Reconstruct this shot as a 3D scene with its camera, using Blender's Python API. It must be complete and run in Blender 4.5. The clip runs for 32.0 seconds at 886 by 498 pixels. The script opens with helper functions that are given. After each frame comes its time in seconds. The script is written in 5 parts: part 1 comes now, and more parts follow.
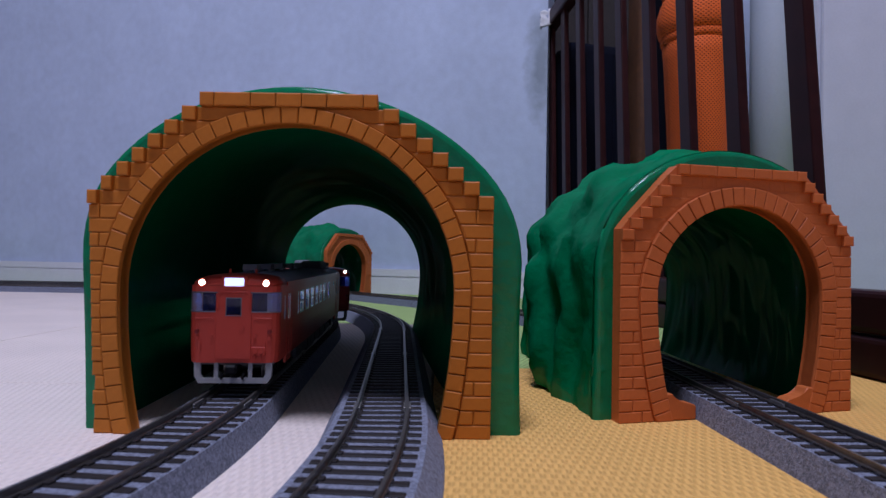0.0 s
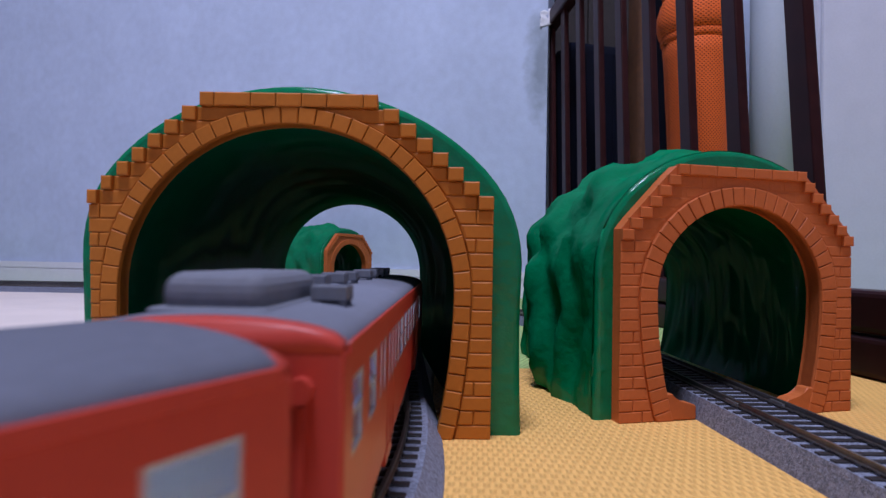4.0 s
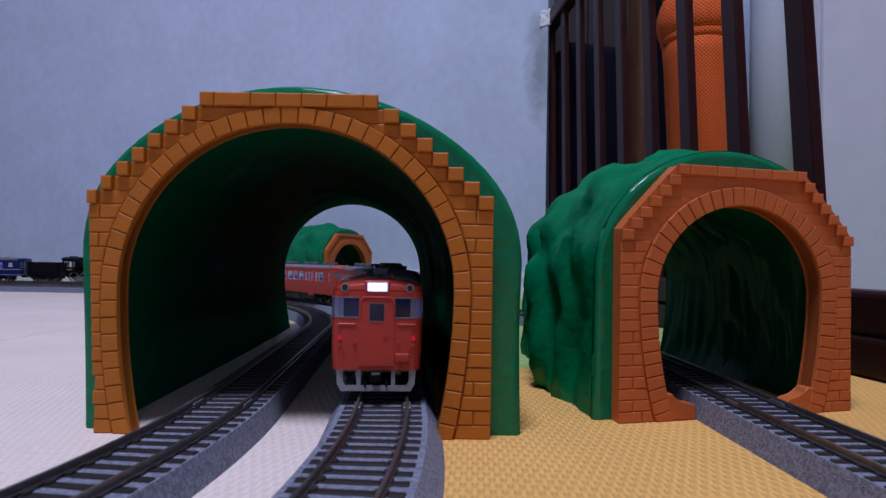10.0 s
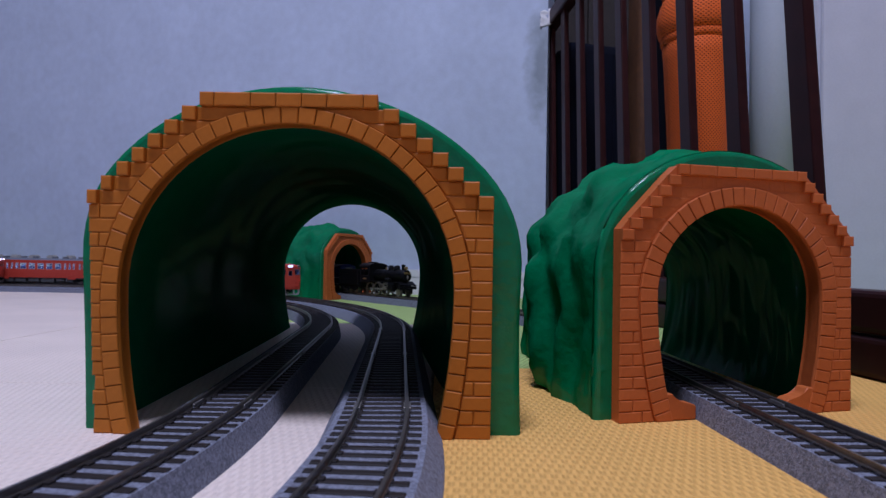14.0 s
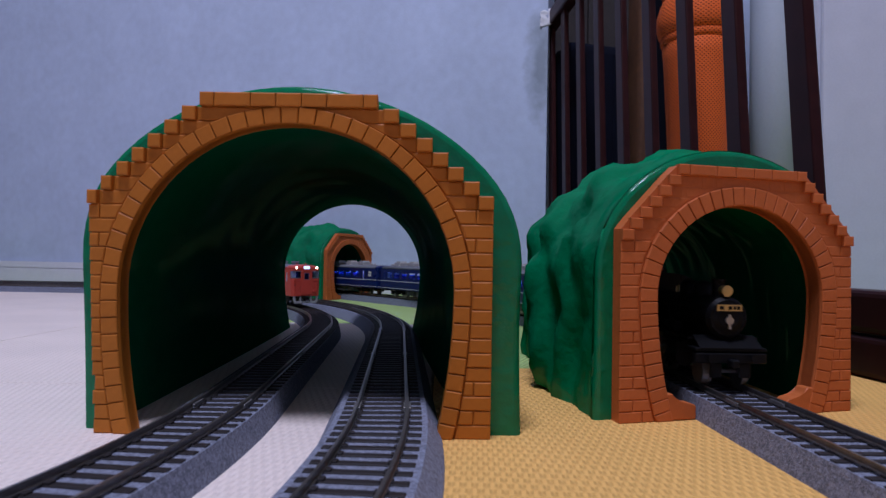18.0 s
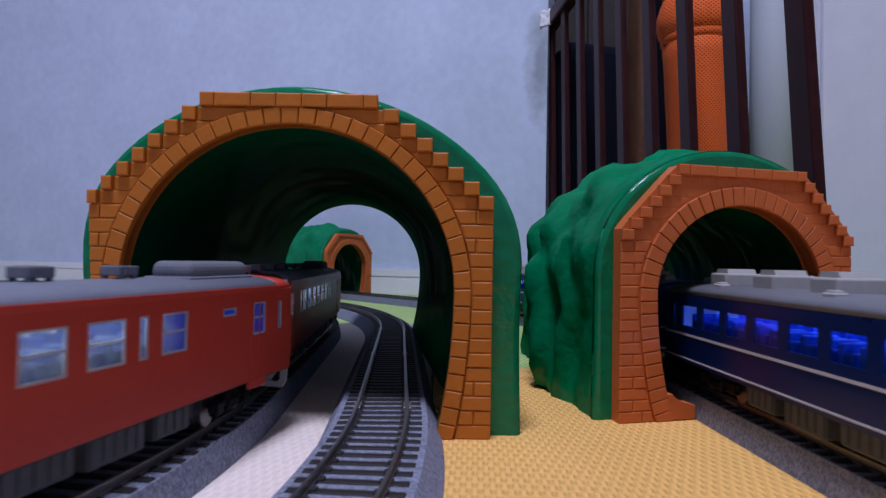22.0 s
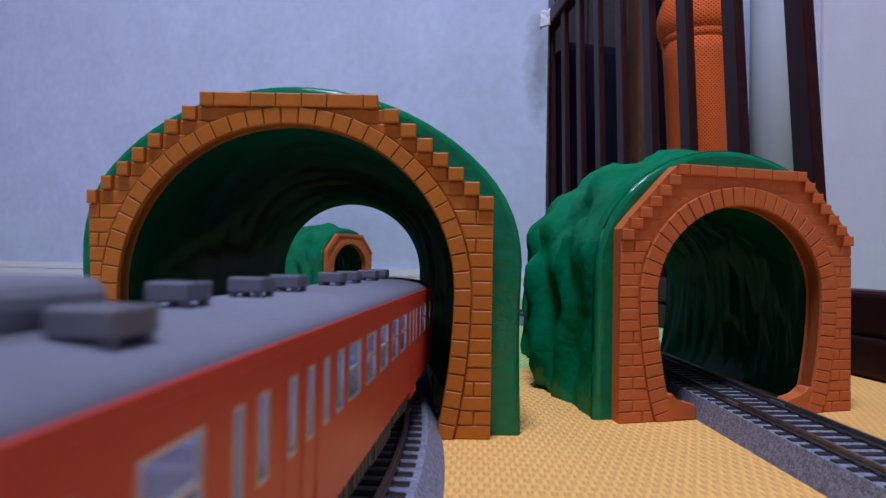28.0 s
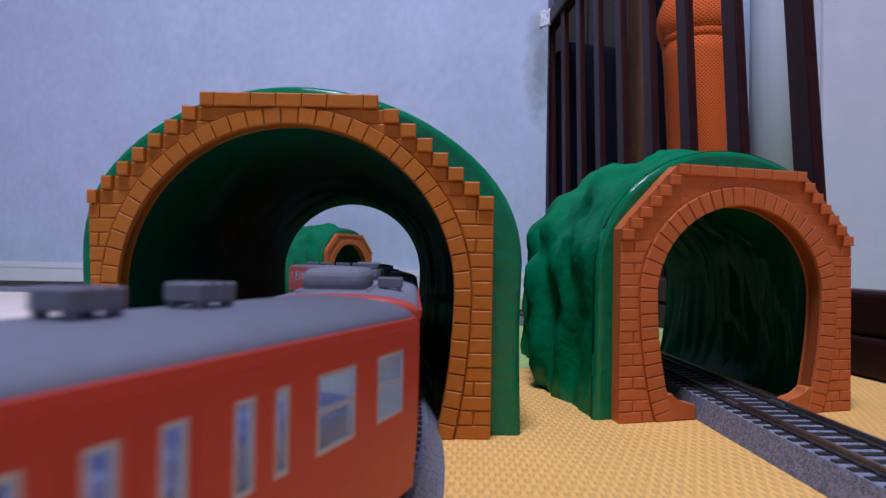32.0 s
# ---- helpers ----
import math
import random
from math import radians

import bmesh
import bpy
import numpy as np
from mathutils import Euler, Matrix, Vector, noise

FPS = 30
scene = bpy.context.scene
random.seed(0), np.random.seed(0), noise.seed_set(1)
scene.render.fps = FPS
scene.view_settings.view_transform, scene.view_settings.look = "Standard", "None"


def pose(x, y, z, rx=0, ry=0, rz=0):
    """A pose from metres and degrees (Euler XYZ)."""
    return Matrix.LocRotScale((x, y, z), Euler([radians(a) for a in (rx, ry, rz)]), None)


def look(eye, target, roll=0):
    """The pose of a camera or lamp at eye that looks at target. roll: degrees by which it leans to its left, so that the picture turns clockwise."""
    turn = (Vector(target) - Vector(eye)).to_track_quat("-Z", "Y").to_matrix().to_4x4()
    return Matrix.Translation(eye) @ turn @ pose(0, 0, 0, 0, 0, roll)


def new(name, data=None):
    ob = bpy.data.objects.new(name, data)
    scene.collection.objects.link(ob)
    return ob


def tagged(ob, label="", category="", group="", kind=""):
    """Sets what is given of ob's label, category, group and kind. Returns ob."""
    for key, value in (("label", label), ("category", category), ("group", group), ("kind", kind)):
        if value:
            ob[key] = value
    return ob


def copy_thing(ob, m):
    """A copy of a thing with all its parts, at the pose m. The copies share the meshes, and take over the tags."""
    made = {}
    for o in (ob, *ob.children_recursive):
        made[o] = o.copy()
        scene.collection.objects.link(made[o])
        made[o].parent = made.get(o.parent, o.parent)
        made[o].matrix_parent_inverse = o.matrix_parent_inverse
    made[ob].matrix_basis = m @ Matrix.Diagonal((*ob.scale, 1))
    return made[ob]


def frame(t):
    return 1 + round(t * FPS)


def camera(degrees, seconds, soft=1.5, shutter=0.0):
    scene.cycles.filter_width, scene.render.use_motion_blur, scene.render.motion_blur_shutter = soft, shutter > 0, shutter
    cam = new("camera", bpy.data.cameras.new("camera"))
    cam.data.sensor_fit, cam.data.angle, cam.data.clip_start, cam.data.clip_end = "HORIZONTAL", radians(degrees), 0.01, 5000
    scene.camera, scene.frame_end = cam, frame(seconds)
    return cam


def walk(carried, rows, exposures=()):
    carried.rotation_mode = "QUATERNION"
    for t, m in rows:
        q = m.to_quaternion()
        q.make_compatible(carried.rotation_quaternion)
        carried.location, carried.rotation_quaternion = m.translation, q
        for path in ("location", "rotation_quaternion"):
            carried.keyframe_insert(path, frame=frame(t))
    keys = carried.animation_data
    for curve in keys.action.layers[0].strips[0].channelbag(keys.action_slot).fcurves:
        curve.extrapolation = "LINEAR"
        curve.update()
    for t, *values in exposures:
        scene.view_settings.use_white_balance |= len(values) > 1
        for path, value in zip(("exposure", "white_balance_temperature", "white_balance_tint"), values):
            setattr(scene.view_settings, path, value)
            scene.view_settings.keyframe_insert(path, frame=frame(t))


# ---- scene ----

MM = 0.001
F_DEG = 70.47
EYE = (0.0, 0.0, 62.0)            # millimetres; rail tops lie 12 mm above the mats
RAIL_Z = 12.0

cam = camera(F_DEG, 32.0, soft=1.3, shutter=0.3)
CAM_POSE = look((0, 0, EYE[2] * MM), (0, 1.0, EYE[2] * MM + math.tan(radians(1.14))), 1.0)
cam.data.dof.use_dof, cam.data.dof.focus_distance, cam.data.dof.aperture_fstop = True, 0.38, 32.0
walk(cam, [(0.0, CAM_POSE), (32.0, CAM_POSE)],
     exposures=[(0.0, 0.0), (1.0, 0.12), (2.0, 0.25), (3.0, 0.35), (6.0, 0.36), (8.5, 0.33), (9.5, 0.08), (10.5, 0.0), (20.0, 0.0), (21.0, 0.1),
                (22.0, 0.25), (24.0, 0.25), (25.5, 0.05), (27.3, 0.3), (32.0, 0.36)])

# ---------------------------------------------------------------- light
world = bpy.data.worlds.new("world")
scene.world = world
world.use_nodes = True
world.node_tree.nodes["Background"].inputs[0].default_value = (0.6, 0.7, 1.0, 1)
world.node_tree.nodes["Background"].inputs[1].default_value = 0.05


def area_lamp(name, at, target, size, power, colour):
    d = bpy.data.lights.new(name, "AREA")
    d.shape, d.size, d.energy, d.color = "DISK", size, power, colour
    ob = new(name, d)
    ob.matrix_world = look(at, target)
    return ob


area_lamp("ceiling_lamp_light", (-0.15, -0.28, 2.26), (-0.15, -0.28, 0), 0.5, 46, (0.765, 0.80, 1.13))

# ---------------------------------------------------------------- mesh helpers
def mesh_of(name, bm, mat, smooth=False):
    me = bpy.data.meshes.new(name)
    bmesh.ops.recalc_face_normals(bm, faces=bm.faces)
    bm.to_mesh(me)
    bm.free()
    me.transform(Matrix.Scale(MM, 4))
    for m in (mat if isinstance(mat, (list, tuple)) else [mat]):
        me.materials.append(m)
    if smooth:
        me.polygons.foreach_set("use_smooth", [True] * len(me.polygons))
    return me


def part(name, bm, mat, parent=None, label="", at=None, smooth=False):
    ob = new(name, bm if isinstance(bm, bpy.types.Mesh) else mesh_of(name, bm, mat, smooth))
    if parent is not None:
        ob.parent = parent
    if at is not None:
        ob.matrix_basis = at
    if label:
        ob["label"] = label
    return ob


def mm_pose(x, y, z, rx=0, ry=0, rz=0):
    return pose(x * MM, y * MM, z * MM, rx, ry, rz)


def empty(name, m=None):
    ob = new(name)
    ob.empty_display_size = 0.01
    if m is not None:
        ob.matrix_basis = m
    return ob


def box(bm, x0, x1, y0, y1, z0, z1, bevel=0.0, m=None, seg=1):
    geo = bmesh.ops.create_cube(bm, size=1.0)["verts"]
    for v in geo:
        v.co = Vector(((x0 + x1) / 2 + v.co.x * (x1 - x0), (y0 + y1) / 2 + v.co.y * (y1 - y0), (z0 + z1) / 2 + v.co.z * (z1 - z0)))
    if bevel:
        es = list({e for v in geo for e in v.link_edges})
        r = bmesh.ops.bevel(bm, geom=es, offset=bevel, segments=seg, affect="EDGES", profile=0.5)
        geo = list({v for f in r["faces"] for v in f.verts} | {v for v in geo if v.is_valid})
    if m is not None:
        bmesh.ops.transform(bm, matrix=m, verts=geo)
    return geo


def tube(bm, p, q, r, n=10, r2=None, cap=True):
    p, q = Vector(p), Vector(q)
    d = q - p
    m = Matrix.Translation((p + q) / 2) @ d.to_track_quat("Z", "Y").to_matrix().to_4x4()
    return bmesh.ops.create_cone(bm, cap_ends=cap, segments=n, radius1=r, radius2=r if r2 is None else r2, depth=d.length, matrix=m)["verts"]


def prism(bm, outline, y0, y1, axis="y"):
    """Extrudes a closed outline of (a, b) pairs from y0 to y1 along one axis."""
    def at(a, b, c):
        return {"y": (a, c, b), "x": (c, a, b), "z": (a, b, c)}[axis]
    lo = [bm.verts.new(at(a, b, y0)) for a, b in outline]
    hi = [bm.verts.new(at(a, b, y1)) for a, b in outline]
    n = len(outline)
    for i in range(n):
        bm.faces.new((lo[i], lo[(i + 1) % n], hi[(i + 1) % n], hi[i]))
    bm.faces.new(lo)
    bm.faces.new(hi[::-1])
    return lo + hi


def rings(bm, loops, closed=True, caps=True):
    """Skins a run of vertex loops of equal length."""
    vs = [[bm.verts.new(c) for c in lp] for lp in loops]
    n = len(vs[0])
    for a, b in zip(vs, vs[1:]):
        for i in range(n if closed else n - 1):
            j = (i + 1) % n
            bm.faces.new((a[i], a[j], b[j], b[i]))
    if caps and closed:
        bm.faces.new(vs[0][::-1])
        bm.faces.new(vs[-1])
    return vs


# ---------------------------------------------------------------- materials
def material(name, colour, rough=0.5, metal=0.0, vary=0.12, scale=300.0, bump=0.0, bump_scale=None, fine=0.0,
             spec=0.25, coat=0.0, island=0.0, emit=None, power=0.0, second=None, blotch=30.0, spread=0.3):
    """Base colour varied by fine grain and by large soft blotches, with relief."""
    m = bpy.data.materials.new(name)
    m.use_nodes = True
    nt = m.node_tree
    b = nt.nodes["Principled BSDF"]
    b.inputs["Roughness"].default_value, b.inputs["Metallic"].default_value = rough, metal
    b.inputs["Specular IOR Level"].default_value, b.inputs["Coat Weight"].default_value = spec, coat
    b.inputs["Base Color"].default_value = (*colour, 1)
    co = nt.nodes.new("ShaderNodeTexCoord")

    def noise_tex(sc, detail=4.0):
        n = nt.nodes.new("ShaderNodeTexNoise")
        n.inputs["Scale"].default_value, n.inputs["Detail"].default_value = sc, detail
        nt.links.new(co.outputs["Object"], n.inputs["Vector"])
        return n
    if vary:
        big, small = noise_tex(blotch), noise_tex(scale, 6.0)
        add = nt.nodes.new("ShaderNodeMath")
        add.operation = "ADD"
        nt.links.new(big.outputs["Fac"], add.inputs[0])
        nt.links.new(small.outputs["Fac"], add.inputs[1])
        rmp = nt.nodes.new("ShaderNodeMapRange")
        rmp.inputs["From Min"].default_value, rmp.inputs["From Max"].default_value = 1 - spread, 1 + spread
        nt.links.new(add.outputs[0], rmp.inputs["Value"])
        mix = nt.nodes.new("ShaderNodeMix")
        mix.data_type = "RGBA"
        lo = second or tuple(c * (1 - vary) for c in colour)
        hi = tuple(min(1, c * (1 + vary)) for c in colour)
        mix.inputs["A"].default_value, mix.inputs["B"].default_value = (*lo, 1), (*hi, 1)
        nt.links.new(rmp.outputs[0], mix.inputs["Factor"])
        out = mix.outputs["Result"]
        if island:
            oi = nt.nodes.new("ShaderNodeObjectInfo")
            mr = nt.nodes.new("ShaderNodeMapRange")
            mr.inputs["To Min"].default_value, mr.inputs["To Max"].default_value = 1 - island, 1 + island
            nt.links.new(oi.outputs["Random"], mr.inputs["Value"])
            hs = nt.nodes.new("ShaderNodeHueSaturation")
            nt.links.new(mr.outputs[0], hs.inputs["Value"])
            nt.links.new(out, hs.inputs["Color"])
            out = hs.outputs["Color"]
        nt.links.new(out, b.inputs["Base Color"])
        rr = nt.nodes.new("ShaderNodeMapRange")
        rr.inputs["To Min"].default_value, rr.inputs["To Max"].default_value = max(0.02, rough - 0.08), min(1, rough + 0.08)
        nt.links.new(big.outputs["Fac"], rr.inputs["Value"])
        nt.links.new(rr.outputs[0], b.inputs["Roughness"])
    if bump:
        n = noise_tex(bump_scale or scale, 5.0)
        bp = nt.nodes.new("ShaderNodeBump")
        bp.inputs["Strength"].default_value, bp.inputs["Distance"].default_value = bump, fine or 0.0005
        nt.links.new(n.outputs["Fac"], bp.inputs["Height"])
        nt.links.new(bp.outputs[0], b.inputs["Normal"])
    if emit:
        b.inputs["Emission Color"].default_value, b.inputs["Emission Strength"].default_value = (*emit, 1), power
    return m


def glass(name, colour=(0.9, 0.95, 1.0), rough=0.03, haze=0.0):
    m = bpy.data.materials.new(name)
    m.use_nodes = True
    nt = m.node_tree
    nt.nodes.remove(nt.nodes["Principled BSDF"])
    t, g, mix, fr, pw, ml = (nt.nodes.new("ShaderNode" + k) for k in ("BsdfTransparent", "BsdfGlossy", "MixShader", "LayerWeight", "Math", "Math"))
    t.inputs[0].default_value = (*colour, 1)
    g.inputs["Roughness"].default_value = rough
    # gloss grows towards grazing sight, alike from both sides of the thin pane
    pw.operation, ml.operation = "POWER", "MULTIPLY_ADD"
    pw.inputs[1].default_value, ml.inputs[1].default_value, ml.inputs[2].default_value = 4.0, 0.5, 0.035
    nt.links.new(fr.outputs["Facing"], pw.inputs[0])
    nt.links.new(pw.outputs[0], ml.inputs[0])
    nt.links.new(ml.outputs[0], mix.inputs[0])
    through_pane = t.outputs[0]
    if haze:
        d, tr, both, veil = (nt.nodes.new("ShaderNode" + k) for k in ("BsdfDiffuse", "BsdfTranslucent", "MixShader", "MixShader"))
        d.inputs[0].default_value = tr.inputs[0].default_value = (0.8, 0.85, 0.95, 1)
        both.inputs[0].default_value, veil.inputs[0].default_value = 0.6, haze
        nt.links.new(d.outputs[0], both.inputs[1])
        nt.links.new(tr.outputs[0], both.inputs[2])
        nt.links.new(t.outputs[0], veil.inputs[1])
        nt.links.new(both.outputs[0], veil.inputs[2])
        through_pane = veil.outputs[0]
    nt.links.new(through_pane, mix.inputs[1])
    nt.links.new(g.outputs[0], mix.inputs[2])
    nt.links.new(mix.outputs[0], nt.nodes["Material Output"].inputs[0])
    return m


M_WALL = material("wallpaper", (0.490, 0.560, 0.690), 0.85, vary=0.07, scale=60, blotch=11, bump=0.35, bump_scale=260, fine=0.0006)


def wall_patch(m, centre, size, colour):
    """A darker grey-green patch of its own shape on the wallpaper."""
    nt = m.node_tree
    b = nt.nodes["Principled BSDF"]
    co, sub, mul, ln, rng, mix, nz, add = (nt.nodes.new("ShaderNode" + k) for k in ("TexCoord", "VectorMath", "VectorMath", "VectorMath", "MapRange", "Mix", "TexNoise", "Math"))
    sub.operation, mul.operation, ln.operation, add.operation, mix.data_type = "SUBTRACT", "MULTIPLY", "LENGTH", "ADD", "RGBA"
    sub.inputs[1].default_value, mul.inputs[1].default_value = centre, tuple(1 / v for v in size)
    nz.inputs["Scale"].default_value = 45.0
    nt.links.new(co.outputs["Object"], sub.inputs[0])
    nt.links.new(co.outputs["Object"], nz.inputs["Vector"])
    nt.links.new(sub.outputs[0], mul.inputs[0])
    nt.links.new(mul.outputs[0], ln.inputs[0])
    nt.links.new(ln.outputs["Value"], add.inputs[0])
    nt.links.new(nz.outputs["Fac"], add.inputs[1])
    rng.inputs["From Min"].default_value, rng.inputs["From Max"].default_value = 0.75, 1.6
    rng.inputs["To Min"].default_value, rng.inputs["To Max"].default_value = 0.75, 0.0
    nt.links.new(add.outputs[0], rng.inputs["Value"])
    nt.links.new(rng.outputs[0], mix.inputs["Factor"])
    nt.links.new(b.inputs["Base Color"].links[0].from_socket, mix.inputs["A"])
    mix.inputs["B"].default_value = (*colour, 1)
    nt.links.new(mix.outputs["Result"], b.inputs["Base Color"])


wall_patch(M_WALL, (0.166, 1.097, 0.405), (0.030, 0.030, 0.11), (0.20, 0.235, 0.25))
M_TRIM = material("white_trim", (0.74, 0.73, 0.76), 0.45, vary=0.04)
M_CUPBOARD = material("pale_cupboard_laminate", (0.55, 0.56, 0.63), 0.5, vary=0.04)
M_CEIL = material("ceiling_paper", (0.75, 0.75, 0.75), 0.9, vary=0.03)
M_FLOORING = material("wood_flooring", (0.30, 0.19, 0.11), 0.4, vary=0.25, scale=60)


def weave(name, colour, rough=0.75, relief=0.9, hollow_shade=0.22):
    """Foam with a pressed basket weave of rounded knobs, three by five millimetres."""
    m = material(name, colour, rough, vary=0.07, scale=900, blotch=14)
    nt = m.node_tree
    b = nt.nodes["Principled BSDF"]
    co = nt.nodes.new("ShaderNodeTexCoord")
    mp = nt.nodes.new("ShaderNodeMapping")
    mp.inputs["Rotation"].default_value = (0, 0, radians(3))
    nt.links.new(co.outputs["Object"], mp.inputs["Vector"])
    sep = nt.nodes.new("ShaderNodeSeparateXYZ")
    nt.links.new(mp.outputs[0], sep.inputs[0])

    def calc(op, a, b=None, c=None):
        n = nt.nodes.new("ShaderNodeMath")
        n.operation = op
        for k, v in enumerate((a, b, c)):
            if v is None:
                continue
            if isinstance(v, float):
                n.inputs[k].default_value = v
            else:
                nt.links.new(v, n.inputs[k])
        return n.outputs[0]

    across = calc("SINE", calc("MULTIPLY", sep.outputs["X"], 2 * math.pi / 0.0033))
    along = calc("SINE", calc("MULTIPLY", sep.outputs["Y"], 2 * math.pi / 0.0094))
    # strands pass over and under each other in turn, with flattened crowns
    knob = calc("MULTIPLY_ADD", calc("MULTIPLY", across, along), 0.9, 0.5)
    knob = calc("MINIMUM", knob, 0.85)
    bp = nt.nodes.new("ShaderNodeBump")
    bp.inputs["Strength"].default_value, bp.inputs["Distance"].default_value = relief, 0.0009
    nt.links.new(knob, bp.inputs["Height"])
    nt.links.new(bp.outputs[0], b.inputs["Normal"])
    # shade in the hollows between knobs is also painted into the colour
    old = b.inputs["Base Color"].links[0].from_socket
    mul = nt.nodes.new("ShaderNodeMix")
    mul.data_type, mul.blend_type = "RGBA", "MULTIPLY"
    mul.inputs["Factor"].default_value = hollow_shade
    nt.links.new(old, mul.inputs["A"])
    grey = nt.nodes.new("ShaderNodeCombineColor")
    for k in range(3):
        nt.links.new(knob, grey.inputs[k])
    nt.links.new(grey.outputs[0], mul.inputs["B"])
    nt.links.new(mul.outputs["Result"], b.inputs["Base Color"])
    return m


M_PINK = weave("pink_foam", (0.80, 0.685, 0.605), relief=0.5, hollow_shade=0.05)
M_YELLOW = weave("yellow_foam", (0.82, 0.465, 0.132), relief=0.75, hollow_shade=0.10)
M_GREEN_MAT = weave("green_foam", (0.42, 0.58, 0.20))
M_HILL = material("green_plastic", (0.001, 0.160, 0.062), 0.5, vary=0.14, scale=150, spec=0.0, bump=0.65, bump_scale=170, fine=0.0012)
# same plastic as the hill, with the tunnel's shade put into a darker colour
M_BORE = material("shade_darkened_bore_plastic", (0.0009, 0.088, 0.035), 0.5, vary=0.10, scale=150, spec=0.0, bump=0.1, bump_scale=60, fine=0.001)


def glossy_over(m, share, rough):
    """A thin even gloss over a matt plastic, on the same relief."""
    nt = m.node_tree
    b, out = nt.nodes["Principled BSDF"], nt.nodes["Material Output"]
    g, mix = nt.nodes.new("ShaderNodeBsdfGlossy"), nt.nodes.new("ShaderNodeMixShader")
    g.inputs["Roughness"].default_value, mix.inputs[0].default_value = rough, share
    nt.links.new(b.inputs["Normal"].links[0].from_socket, g.inputs["Normal"])
    nt.links.new(b.outputs[0], mix.inputs[1])
    nt.links.new(g.outputs[0], mix.inputs[2])
    nt.links.new(mix.outputs[0], out.inputs[0])


glossy_over(M_HILL, 0.036, 0.06)
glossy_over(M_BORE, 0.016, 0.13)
M_BRICK_A = material("orange_brown_plastic", (0.46, 0.145, 0.018), 0.5, spec=0.2, vary=0.07, scale=500, island=0.05, bump=0.08, bump_scale=900, fine=0.0002)
M_BRICK_B = material("red_brown_plastic", (0.49, 0.125, 0.034), 0.5, spec=0.2, vary=0.07, scale=500, island=0.05, bump=0.08, bump_scale=900, fine=0.0002)
M_BALLAST = material("grey_ballast_plastic", (0.190, 0.205, 0.262), 0.9, vary=0.38, scale=1900, blotch=700, spread=0.2, bump=0.8, bump_scale=1500, fine=0.0006)
M_SLEEPER = material("dark_sleeper_plastic", (0.022, 0.018, 0.018), 0.6, vary=0.2, scale=800)
M_RAIL = material("dark_rail_metal", (0.20, 0.18, 0.165), 0.32, metal=0.8, vary=0.2, scale=600)
M_JOINER = material("nickel_joiner", (0.25, 0.24, 0.23), 0.55, metal=0.8, vary=0.1)
M_RED = material("vermilion_paint", (0.47, 0.054, 0.036), 0.38, spec=0.22, vary=0.05, scale=400, blotch=25)
M_ROOF = material("grey_roof_paint", (0.170, 0.180, 0.220), 0.7, vary=0.08, scale=500, spec=0.12)
M_ROOFBOX = material("grey_roof_box", (0.160, 0.168, 0.195), 0.7, vary=0.1, scale=500, spec=0.12)
M_BLUE = material("dark_blue_paint", (0.004, 0.014, 0.090), 0.3, vary=0.05, scale=400)
M_BLUEROOF = material("light_grey_roof", (0.145, 0.15, 0.165), 0.6, vary=0.08, scale=500)
M_BLACK = material("black_paint", (0.005, 0.005, 0.006), 0.45, vary=0.15, scale=400, spec=0.10)
M_UNDER = material("grey_underframe", (0.075, 0.078, 0.082), 0.6, vary=0.15, scale=400)
M_SKIRT = material("light_grey_skirt", (0.30, 0.30, 0.31), 0.5, vary=0.1, scale=400)
M_WHEEL = material("wheel_metal", (0.30, 0.28, 0.26), 0.35, metal=0.9, vary=0.15, scale=400)
M_FENCE = material("dark_brown_wood", (0.027, 0.0075, 0.0075), 0.36, vary=0.25, scale=80, blotch=12, spec=0.09)
M_MESH = material("orange_mesh_fabric", (0.55, 0.085, 0.018), 0.7, vary=0.1, scale=300)

M_CREAM = material("cream_lining", (0.62, 0.62, 0.60), 0.6, vary=0.05)
M_SEAT = material("blue_seat_plastic", (0.006, 0.050, 0.30), 0.4, vary=0.1)
M_BLUE_PANEL = material("translucent_blue_panel", (0.010, 0.075, 0.42), 0.5, vary=0.06)
_nt = M_BLUE_PANEL.node_tree
_tr, _mix = _nt.nodes.new("ShaderNodeBsdfTranslucent"), _nt.nodes.new("ShaderNodeMixShader")
_tr.inputs[0].default_value, _mix.inputs[0].default_value = (0.03, 0.16, 0.75, 1), 0.5
_nt.links.new(_nt.nodes["Principled BSDF"].outputs[0], _mix.inputs[1])
_nt.links.new(_tr.outputs[0], _mix.inputs[2])
_nt.links.new(_mix.outputs[0], _nt.nodes["Material Output"].inputs[0])
M_ALU = material("aluminium_frame", (0.46, 0.49, 0.56), 0.35, metal=0.35, vary=0.06)
M_GLASS = glass("window_glass")
M_GLASS_HAZY = glass("hazy_moulded_window", (0.84, 0.89, 1.0), 0.06, 0.26)
M_GLASS_MILKY = glass("milky_moulded_corner_pane", (0.80, 0.84, 0.92), 0.08, 0.42)
M_GASKET = material("grey_window_gasket", (0.15, 0.15, 0.17), 0.45, vary=0.1)
M_LED = material("white_led", (0.9, 0.9, 0.9), 0.5, vary=0, emit=(0.70, 0.86, 1.0), power=15.0)
M_LED_DIM = material("dim_bluish_led", (0.9, 0.9, 0.9), 0.5, vary=0, emit=(0.60, 0.75, 1.0), power=9.0)
M_LED_BLUE = material("blue_white_led", (0.9, 0.9, 0.9), 0.5, vary=0, emit=(0.07, 0.17, 1.0), power=26.0)
